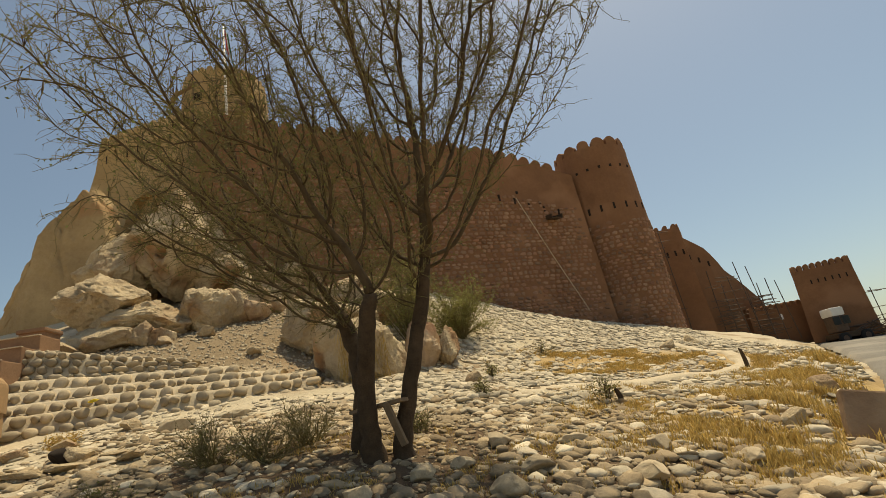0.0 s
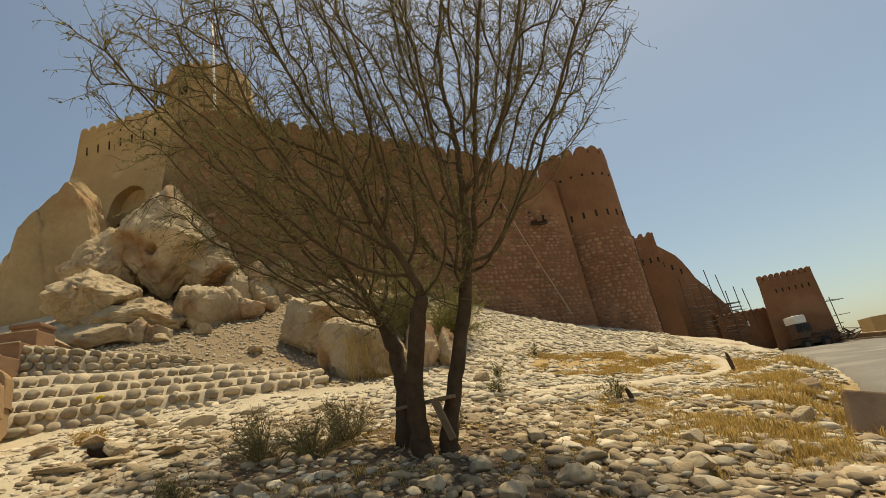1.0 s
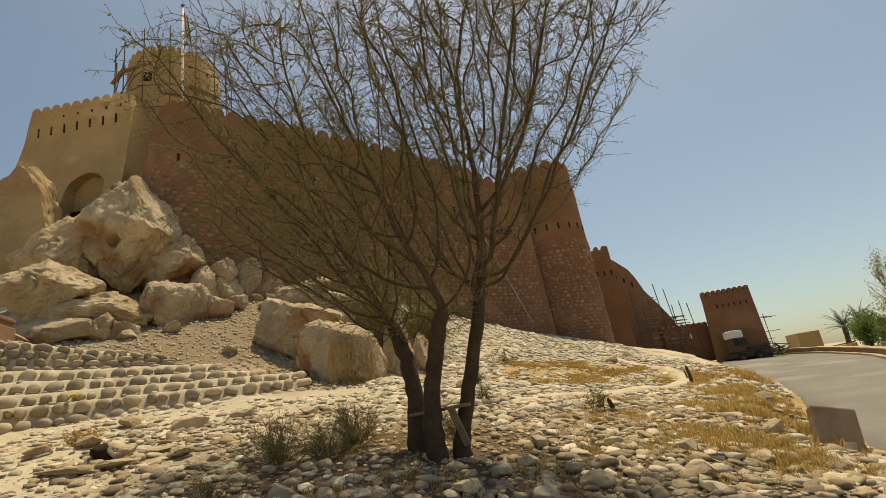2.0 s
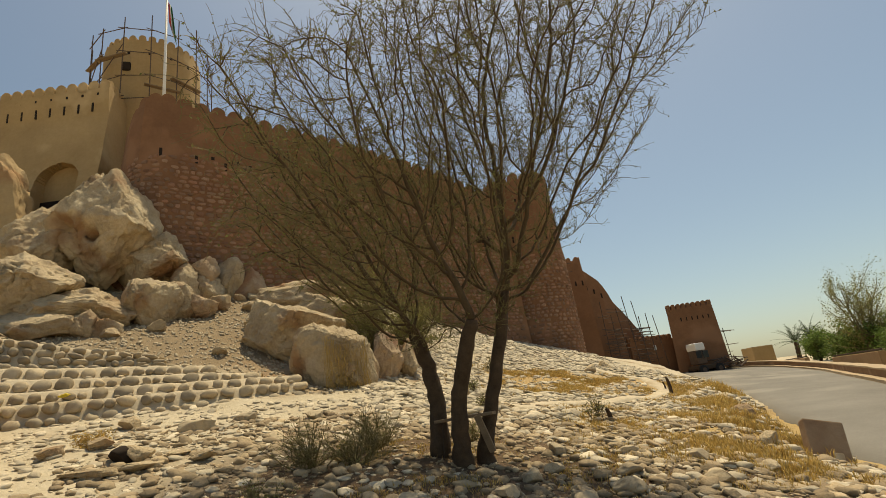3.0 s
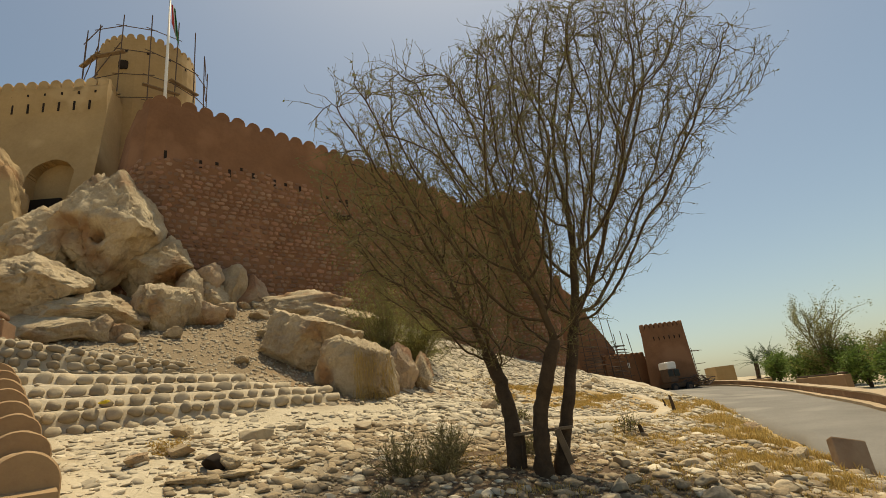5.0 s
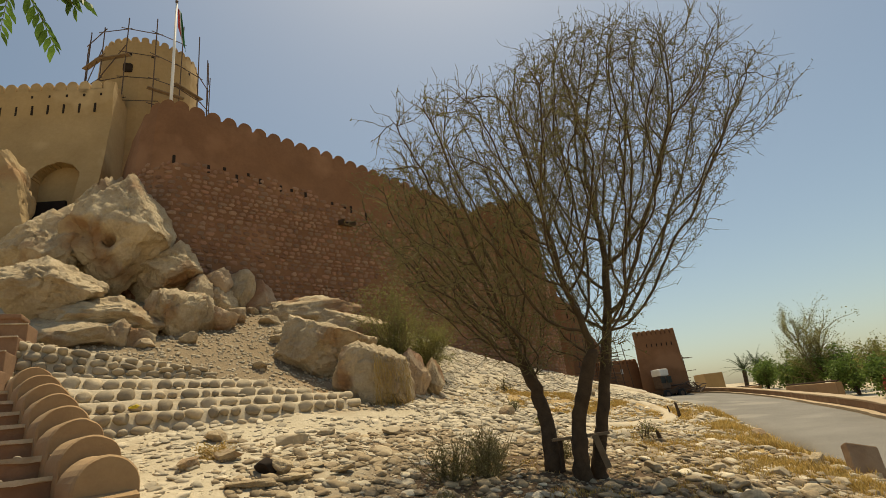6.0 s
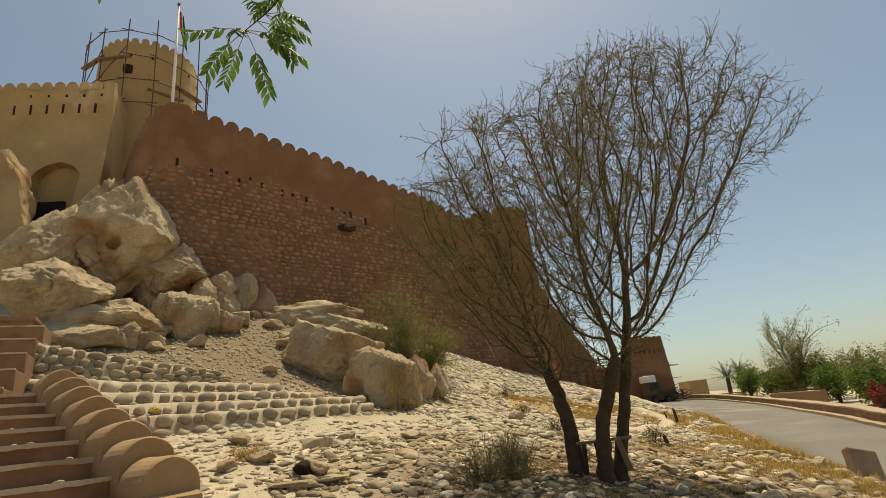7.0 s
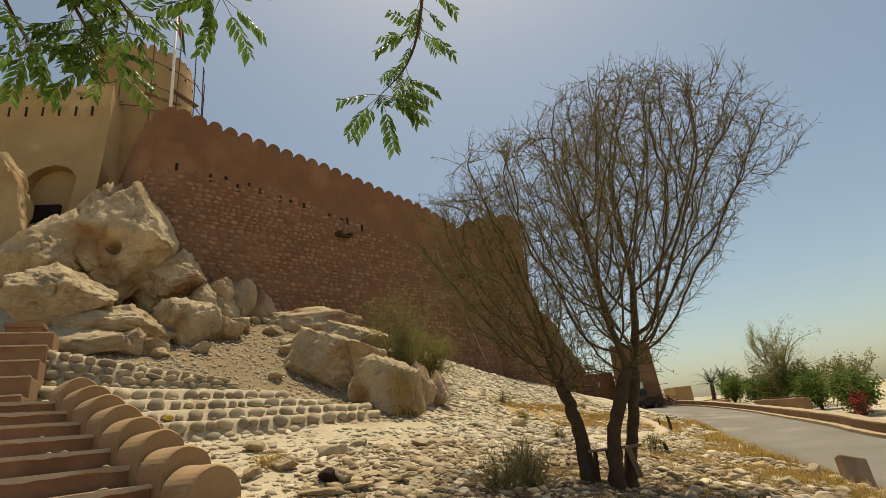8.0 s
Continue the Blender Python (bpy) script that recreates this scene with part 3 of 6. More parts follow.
def build_stones():
    stones("verge_stones", "pale stones scattered through dry grass", 2600, 6, field_verge, (0.07, 0.34), M_PEBBLE, (0.22, 0.45), 2, 0.3)
    stones("field_stones", "rounded pale grey field stones under the thorn tree", 6000, 1, field_near, (0.07, 0.30), M_FIELD, (0.3, 0.55), 2, 0.36)
    stones("field_stones", "small pale pebbles between larger stones", 7000, 2, field_near, (0.02, 0.08), M_FIELD, (0.4, 0.8), 1)
    stones("slope_stones", "flat pale stones paving the slope below the wall", 15500, 3, field_slope, (0.08, 0.38), M_PEBBLE, (0.22, 0.5), 2, 0.32)
    stones("gravel", "pale rubble and chips on the dusty ground", 3200, 4, field_left, (0.03, 0.3), M_PEBBLE, (0.18, 0.4), 2, 0.4)
    stones("scree", "brown gravel and chips on the scree", 9000, 5, field_scree, (0.03, 0.2), M_COBBLE, (0.4, 0.7), 1, 0.3)


build_stones()

# ---- the fort ----
def wall_line(path, step=0.5):
    """Even stations along a plan path: place, outward normal, distance."""
    pts = [Vector(p) for p in path]
    out, s = [], 0.0
    for a, b in zip(pts, pts[1:]):
        n = max(1, round((b - a).length / step))
        for k in range(n):
            out.append((a + (b - a) * k / n, s + (b - a).length * k / n))
        s += (b - a).length
    out.append((pts[-1], s))
    res = []
    for i, (p, s) in enumerate(out):
        d = (out[min(i + 1, len(out) - 1)][0] - out[max(i - 1, 0)][0]).normalized()
        res.append((p, Vector((d.y, -d.x)), s))
    return res


def along(line, s):
    for (a, na, sa), (b, nb, sb) in zip(line, line[1:]):
        if sa <= s <= sb or (b, nb, sb) == line[-1]:
            t = min(max((s - sa) / (sb - sa), 0), 1)
            return a + (b - a) * t, (na + (nb - na) * t).normalized()


def battered(line, z, s, batter, zref, out=0.0):
    p, n = along(line, s)
    q = p + n * (batter * (zref - z) + out)
    return Vector((q.x, q.y, z)), n


def wall_body(name, line, bottom, top, thick, batter, zref, mat, parent=None, rows=16, wob=0.03):
    V, F = [], []
    for p, n, s in line:
        zb, zt = bottom(s), top(s)
        for r in range(rows + 1):
            z = zb + (zt - zb) * r / rows
            q = p + n * (batter * (zref - z) + wob * fbm(Vector((s * 0.5, z * 0.5, 2)), 3))
            V.append((q.x, q.y, z))
        q = p - n * thick
        V.append((q.x, q.y, zt))
        V.append((q.x, q.y, zb))
    m = rows + 3
    for i in range(len(line) - 1):
        for r in range(m):
            r2 = (r + 1) % m
            F.append((i * m + r, (i + 1) * m + r, (i + 1) * m + r2, i * m + r2))
    F.append(tuple(range(m)))
    F.append(tuple(reversed([(len(line) - 1) * m + r for r in range(m)])))
    return part(name, (V, F), mat, parent)


def merlon_mesh(w, h, t, mat, segs=8):
    """A round-headed merlon, its foot at the origin."""
    prof = [(-w / 2, -0.25), (w / 2, -0.25)] + [(w / 2 * math.cos(a), h - w / 2 + w / 2 * math.sin(a)) for a in [math.pi * k / segs for k in range(segs + 1)]]
    V, F = [], []
    for y in (-t / 2, t / 2):
        V += [(x, y, z) for x, z in prof]
    n = len(prof)
    F += [tuple(range(n)), tuple(range(2 * n - 1, n - 1, -1))]
    F += [(k, k + n, (k + 1) % n + n, (k + 1) % n) for k in range(n)]
    return mesh("merlon", V, F, mat)


def merlons(parent, line, top, s0, s1, pitch, me, setback, batter, zref):
    n = int((s1 - s0) / pitch)
    rng = random.Random(7)
    for k in range(n):
        s = s0 + pitch * (k + 0.5)
        p, nn = battered(line, top(s), s, batter, zref, -setback)
        ob = part("merlon", me, None, parent)
        ob.matrix_basis = Matrix.Translation(p) @ Euler((0, 0, math.atan2(nn.x, -nn.y) + rng.uniform(-0.05, 0.05))).to_matrix().to_4x4() @ Matrix.Diagonal((rng.uniform(0.94, 1.04), 1, rng.uniform(0.92, 1.05), 1))


def slit_mesh(w, h, mat):
    b = box_bm((w, 0.10, h), bevel=0.012)
    me = bpy.data.meshes.new("loophole")
    b.to_mesh(me)
    b.free()
    me.materials.append(mat)
    return me


# solid blocks, their near-black colour painting the shade within a loophole
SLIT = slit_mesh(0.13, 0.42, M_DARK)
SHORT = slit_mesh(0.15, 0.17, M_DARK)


def slits(parent, line, where, me, batter, zref, out=0.0):
    for s, z in where:
        p, n = battered(line, z, s, batter, zref, out - 0.035)
        ob = part("loophole", me, None, parent, "loophole with painted-in shade")
        ob.matrix_basis = Matrix.Translation(p) @ Euler((0, 0, math.atan2(n.x, -n.y))).to_matrix().to_4x4()


def stone_variants(mat, count, seed):
    """Roughly dressed face stones about one unit wide, their back in the wall."""
    rng = random.Random(seed)
    out = []
    for _ in range(count):
        k = 7
        ring = []
        for i in range(k):
            a = 2 * math.pi * (i + rng.uniform(-0.25, 0.25)) / k
            c, s_ = math.cos(a), math.sin(a)
            m = max(abs(c), abs(s_)) ** 0.55
            r = rng.uniform(0.86, 1.04) / m * 0.5
            ring.append((c * r, s_ * r))
        V = [(x, 0.5, z) for x, z in ring] + [(x * 0.96, -0.15, z * 0.96) for x, z in ring] + [(x * 0.66, -0.5 + rng.uniform(-0.1, 0.1), z * 0.66) for x, z in ring]
        F = [(i, (i + 1) % k, (i + 1) % k + k, i + k) for i in range(k)] + [(i + k, (i + 1) % k + k, (i + 1) % k + 2 * k, i + 2 * k) for i in range(k)] + [tuple(range(2 * k, 3 * k))]
        out.append((np.array(V), [f[::-1] for f in F]))
    return out


FACES = stone_variants(None, 12, 5)


def stone_facing(parent, line, s0, s1, bottom, top, batter, zref, seed, size=0.36, single=None):
    """Rows of rough stones set in the wall's lower part: those in the stretch `single` are parts of their own, the rest one mesh."""
    rng = random.Random(seed)
    meshes = [mesh("stone", V, F, M_WALLPIECE) for V, F in FACES]
    V, F, base, singles = [], [], 0, 0
    z = min(bottom(s0), bottom(s1)) - 0.1
    zmax = max(top(s0 + (s1 - s0) * k / 8) for k in range(9))
    while z < zmax:
        h = size * rng.uniform(0.5, 0.82)
        s = s0 + rng.uniform(0, 0.2)
        while s < s1:
            w = size * rng.uniform(0.65, 1.45)
            zc = z + h / 2 + rng.uniform(-0.03, 0.03)
            sc = s + w / 2
            edge = top(sc) + 0.25 * fbm(Vector((sc * 0.9, seed, 1)), 3)
            if bottom(sc) - 0.2 < zc < edge and rng.random() > 0.05 + 0.3 * max(0, 1 - (edge - zc) / 1.2):
                p, n = battered(line, zc, sc, batter, zref)
                d = rng.uniform(0.07, 0.15)
                m = Matrix.Translation(p) @ Euler((0, 0, math.atan2(n.x, -n.y))).to_matrix().to_4x4() @ Euler((math.atan(batter), rng.uniform(-0.12, 0.12), 0)).to_matrix().to_4x4() @ Matrix.Diagonal((w * 0.88, d, h * 0.86, 1))
                k = rng.randrange(len(FACES))
                if single and single[0] < sc < single[1] and singles < 290:
                    ob = part("stone", meshes[k], None, parent)
                    ob.matrix_basis = m
                    singles += 1
                else:
                    P = FACES[k][0] @ np.array(m.to_3x3()).T + np.array(m.translation)
                    V.append(P)
                    F += [tuple(i + base for i in f) for f in FACES[k][1]]
                    base += len(P)
            s += w
        z += h
    if V:
        ob = part("stone_facing", (np.concatenate(V), F), M_WALLSTONE, parent, "rough courses of reddish field stone")
        ob["kind"] = "stuff"


M_WALLPIECE = material("wall_stone_single", (0.215, 0.125, 0.082), (0.36, 0.24, 0.165), 2.0, 22, 0.92, 0.6, 25, spread=0.28, hue_random=(0.28, 0.145, 0.092))


def lerp_table(rows):
    def f(s):
        for (a, za), (b, zb) in zip(rows, rows[1:]):
            if s <= b:
                t = min(max((s - a) / (b - a), 0), 1)
                return za + (zb - za) * t
        return rows[-1][1]
    return f


def build_curtain():
    """The long battered curtain wall, plastered above and stone-faced below."""
    w = thing("curtain_wall", "long red-brown fort wall, plaster above rough stone", "fort wall")
    # plan at the height of the loopholes; the near end turns back round the corner
    path = [(-11.9, 27.4), (-11.35, 25.7), (-10.75, 24.5), (-10.0, 23.75), (-9.05, 23.56)] + [(-9.05 + 0.942 * k, 23.56 + 0.334 * k) for k in range(1, 22)]
    line = wall_line(path, 0.5)
    corner = sum((Vector(b) - Vector(a)).length for a, b in zip(path[:4], path[1:5]))
    c = corner
    top = lerp_table([(0, 16.4), (1.8, 17.3), (c - 1.2, 18.35), (c + 1.2, 18.2), (c + 8.8, 17.55), (c + 16.3, 16.55), (c + 21, 15.2)])
    bottom = lerp_table([(0, 8.6), (c, 8.2), (c + 9, 7.6), (c + 14, 6.2), (c + 21, 4.6)])
    border = lerp_table([(0, 15.2), (c, 15.25), (c + 4, 15.35), (c + 9.5, 14.75), (c + 14, 14.2), (c + 21, 12.6)])
    wall_body("wall_body", line, bottom, top, 1.2, 0.07, 15.29, M_PLASTER, w, 24, 0.04)
    stone_facing(w, line, c - 1.9, c + 20.4, bottom, border, 0.07, 15.29, 3, 0.36, single=(c + 3.0, c + 6.0))
    merlons(w, line, top, 0.2, c + 20.6, 0.80, merlon_mesh(0.70, 0.5, 0.42, M_PLASTER), 0.35, 0.07, 15.29)
    slits(w, line, [(c + 0.0, 15.3), (c + 1.55, 15.15), (c + 2.9, 14.95), (c + 4.1, 15.0), (c + 5.2, 14.85), (c + 6.6, 14.75), (c + 9.4, 14.45), (c + 10.4, 14.2), (c + 12.0, 14.0), (c + 15.3, 13.55), (c + 16.3, 13.3), (c + 17.2, 13.0), (c + 18.2, 12.75), (c + 19.2, 12.5)], SLIT, 0.07, 15.29, 0.02)
    slits(w, line, [(c + 2.3, 15.35), (c + 3.5, 15.3), (c + 5.8, 14.9), (c + 8.2, 14.6), (c + 9.0, 14.5), (c + 16.6, 13.9), (c + 18.0, 13.2)], SHORT, 0.07, 15.29, 0.02)
    # two timber spouts that stick out of the wall
    for s, z in ((c + 8.85, 13.42), (c + 18.5, 12.1)):
        p, n = battered(line, z, s, 0.07, 15.29)
        sp = thing("drain_spout", "dark timber drain spout in the fort wall", "spout", p, "drain spouts")
        turn = Euler((0, 0.0, math.atan2(n.x, -n.y))).to_matrix().to_4x4() @ Euler((radians(12), 0, 0)).to_matrix().to_4x4()
        for dx, dz, sx, sz in ((-0.36, 0.05, 0.06, 0.24), (0.36, 0.05, 0.06, 0.24), (0, -0.07, 0.78, 0.06)):
            m = turn @ Matrix.Translation((dx, -0.25, dz))
            part("board", box_bm((sx, 0.85, sz), p, m, 0.008), M_DARKWOOD, sp)
        # a near-black block paints the shade in the spout's mouth
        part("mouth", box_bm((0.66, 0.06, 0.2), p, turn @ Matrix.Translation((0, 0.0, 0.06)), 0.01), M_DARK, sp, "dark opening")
    # a pale rope hanging down the wall
    a, n = battered(line, 13.5, c + 16.4, 0.07, 15.29, 0.08)
    b, n2 = battered(line, 6.0, c + 18.7, 0.07, 15.29, 0.75)
    rope = thing("rope", "pale rope hanging down the fort wall", "rope", a)
    part("strand", tubes([[(a.lerp(b, k / 8) - Vector((0, 0, 0.12 * math.sin(math.pi * k / 8))), 0.022) for k in range(9)]], 5), M_LIME, rope)


build_curtain()


def round_tower(name, label, centre, r_top, r_bot, z0, z1, border, mat, stone=True, merl=(0.8, 0.62), rows_slits=(), a0=0, a1=360, pitch=0.98):
    t = thing(name, label, "tower", (*centre, z0))
    batter = (r_bot - r_top) / (z1 - z0)
    path = [(centre[0] + r_top * math.cos(a), centre[1] + r_top * math.sin(a)) for a in [radians(-200 + 360 * k / 40) for k in range(41)]]
    line = wall_line(path, 0.6)
    total = line[-1][2]
    wall_body("tower_wall", line, lambda s: z0, lambda s: z1, 0.8, batter, z1, mat, t, 20, 0.04)
    V = [(centre[0] + (r_top - 0.5) * math.cos(a), centre[1] + (r_top - 0.5) * math.sin(a), z1 - 0.4) for a in [2 * math.pi * k / 32 for k in range(32)]]
    V += [(x, y, z - 0.2) for x, y, z in V]
    part("roof", (V, [tuple(range(32)), tuple(range(63, 31, -1))] + [(k, (k + 1) % 32, (k + 1) % 32 + 32, k + 32) for k in range(32)]), mat, t)
    if stone:
        stone_facing(t, line, 0.1, total * 0.72, lambda s: z0, lambda s: border, batter, z1, 9, 0.36)
    merlons(t, line, lambda s: z1, 0, total, total / round(total / pitch), merlon_mesh(merl[0], merl[1], 0.4, mat), 0.25, batter, z1)
    for z, frm, to, num, me in rows_slits:
        slits(t, line, [(total * (frm + (to - frm) * k / max(num - 1, 1)), z) for k in range(num)], me, batter, z1, 0.02)
    return t


# stations run from 160 degrees, so the side towards the road is at about a third
TOWER = round_tower("round_tower", "tall battered round corner tower of the fort", (12.85, 32.3), 2.4, 2.75, 3.6, 16.75, 11.5, M_PLASTER,
                    rows_slits=((15.2, 0.18, 0.42, 6, SHORT), (12.4, 0.14, 0.44, 7, SLIT)))


def block_tower(name, label, corners, z0, z1, batter, mat, merl=None, cat="tower", stone_to=None, rows=12):
    """A walled block on a plan of corners (seen clockwise from above), battered, with its roof."""
    t = thing(name, label, cat, (*corners[0], z0))
    pts = list(corners) + [corners[0]]
    line = []
    V, F = [], []
    n = len(corners)
    cx, cy = sum(p[0] for p in corners) / n, sum(p[1] for p in corners) / n
    for r in range(rows + 1):
        z = z0 + (z1 - z0) * r / rows
        for x, y in corners:
            d = Vector((x - cx, y - cy)).normalized() * batter * (z1 - z) * 1.3
            V.append((x + d.x, y + d.y, z))
    for r in range(rows):
        for k in range(n):
            F.append((r * n + k, r * n + (k + 1) % n, (r + 1) * n + (k + 1) % n, (r + 1) * n + k))
    F.append(tuple(range(rows * n, rows * n + n)))
    b = bmesh.new()
    vs = [b.verts.new(v) for v in V]
    for f in F:
        b.faces.new([vs[i] for i in f])
    part("wall_body", b, mat, t)
    if merl:
        w, h, pitch, th = merl
        me = merlon_mesh(w, h, th, mat)
        for a, c in zip(pts, pts[1:]):
            a, c = Vector(a), Vector(c)
            d = c - a
            num = max(1, int(d.length / pitch))
            ang = math.atan2(d.y, d.x)
            inn = Vector((-d.y, d.x)).normalized()
            if (Vector((cx, cy)) - a).dot(inn) < 0:
                inn = -inn
            for k in range(num):
                p = a + d * ((k + 0.5) / num) + inn * th / 2
                ob = part("merlon", me, None, t)
                ob.matrix_basis = Matrix.Translation((p.x, p.y, z1)) @ Euler((0, 0, ang)).to_matrix().to_4x4()
    return t


def wall_slits(parent, a, b, z, num, me, z1, batter, t0=0.1, t1=0.9):
    a, b = Vector(a), Vector(b)
    d = b - a
    n = Vector((d.y, -d.x)).normalized()
    for k in range(num):
        p = a + d * (t0 + (t1 - t0) * k / max(num - 1, 1)) + n * (batter * (z1 - z) - 0.025)
        ob = part("loophole", me, None, parent, "loophole with painted-in shade")
        ob.matrix_basis = Matrix.Translation((p.x, p.y, z)) @ Euler((0, 0, math.atan2(d.y, d.x))).to_matrix().to_4x4()


def build_bastion():
    """The tan bastion on the cliff with its arched recess."""
    A, B = Vector((-18.35, 28.65)), Vector((-12.5, 26.9))
    W = (B - A).length
    U = (B - A) / W
    N = Vector((U.y, -U.x))
    t = block_tower("bastion", "tan mud-plastered fort bastion with an arched recess", [tuple(A - N * 0.02), tuple(B - N * 0.02), (-11.9, 32.0), (-18.4, 34.5)], 9.0, 21.15, 0.0, M_TAN, (0.5, 0.5, 0.56, 0.4), "bastion")
    # the flared front skirt with an arch let into it
    V, F = [], []
    ax, az, ar = W - 1.85, 15.2, 0.98
    nu, nz = 150, 180
    zs = [9.0 + 12.1 * k / nz for k in range(nz + 1)]

    def hollow(x, z):
        dx = abs(x - ax)
        return dx < ar and z > 13.2 and z < az + 0.2 + math.sqrt(max(0, ar * ar - dx * dx)) * 1.1
    for j, z in enumerate(zs):
        f = max(0.0, (19.6 - z) / 10)
        flare = 2.1 * f ** 1.25
        for i in range(nu + 1):
            k = i / nu
            x = W * k
            spread = 0.12 * max(0.0, 21.1 - z)
            q = A + U * (x - spread * (1 - k) + 0.25 * spread * k) + N * (flare + 0.05 * fbm(Vector((x * 0.5, z * 0.5, 4)), 3) - (1.3 if hollow(x, z) else 0))
            V.append((q.x, q.y, z))
    m = nu + 1
    for j in range(nz):
        for i in range(nu):
            F.append((j * m + i, j * m + i + 1, (j + 1) * m + i + 1, (j + 1) * m + i))
    n0 = len(V)
    for side, i in ((0, 0), (1, nu)):
        for j in range(nz + 1):
            v = Vector(V[j * m + i]) + (Vector((0.6, 3.4, 0)) if side else Vector((-N.x, -N.y, 0)) * 3.2)
            V.append(v)
        o = n0 + side * (nz + 1)
        for j in range(nz):
            q = (j * m + i, (j + 1) * m + i, o + j + 1, o + j)
            F.append(q if side == 0 else q[::-1])
    part("front_skirt", (V, F), M_TAN, t, "flared tan plaster front with arched recess")
    f = 2.1 * ((19.6 - 14.1) / 10) ** 1.25 - 0.95
    q = A + U * (ax - 0.55) + N * f
    lq = A + U * (ax - 0.1) + N * (2.1 * ((19.6 - 15.0) / 10) ** 1.25 - 0.85)
    prof = [(-ar, -2.0), (ar, -2.0)] + [(ar * math.cos(math.pi * k / 16), ar * 1.12 * math.sin(math.pi * k / 16)) for k in range(17)]
    LV = [(lq.x + U.x * x - N.x * d, lq.y + U.y * x - N.y * d, az + 0.2 + z) for d in (0, 0.3) for x, z in prof]
    m2 = len(prof)
    part("recess_lining", (LV, [tuple(range(m2)), tuple(range(2 * m2 - 1, m2 - 1, -1))] + [(k, (k + 1) % m2, (k + 1) % m2 + m2, k + m2) for k in range(m2)]), M_PLASTER, t, "red-brown plaster inside the recess")
    # the doorway is a solid block coloured as deep shade
    part("doorway", box_bm((1.5, 0.2, 1.1), (q.x, q.y, 14.05), Euler((0, 0, math.atan2(U.y, U.x))).to_matrix().to_4x4(), 0.02), M_DARK, t, "low doorway in the recess, its shade painted near-black")
    a, b = tuple(A), tuple(B)
    wall_slits(t, a, b, 19.95, 7, slit_mesh(0.1, 0.55, M_DARK), 21.15, 0.0, 0.1, 0.86)
    wall_slits(t, a, b, 20.75, 6, slit_mesh(0.1, 0.15, M_DARK), 21.15, 0.0, 0.2, 0.9)
    wall_slits(t, tuple(B), (-11.9, 32.0), 20.1, 4, slit_mesh(0.1, 0.4, M_DARK), 21.15, 0.0, 0.08, 0.5)


build_bastion()


def pipe_part(parent, a, b, r=0.03, name="pipe", mat=None):
    return part(name, tubes([[(Vector(a), r), (Vector(b), r)]], 6), mat or M_STEEL, parent)


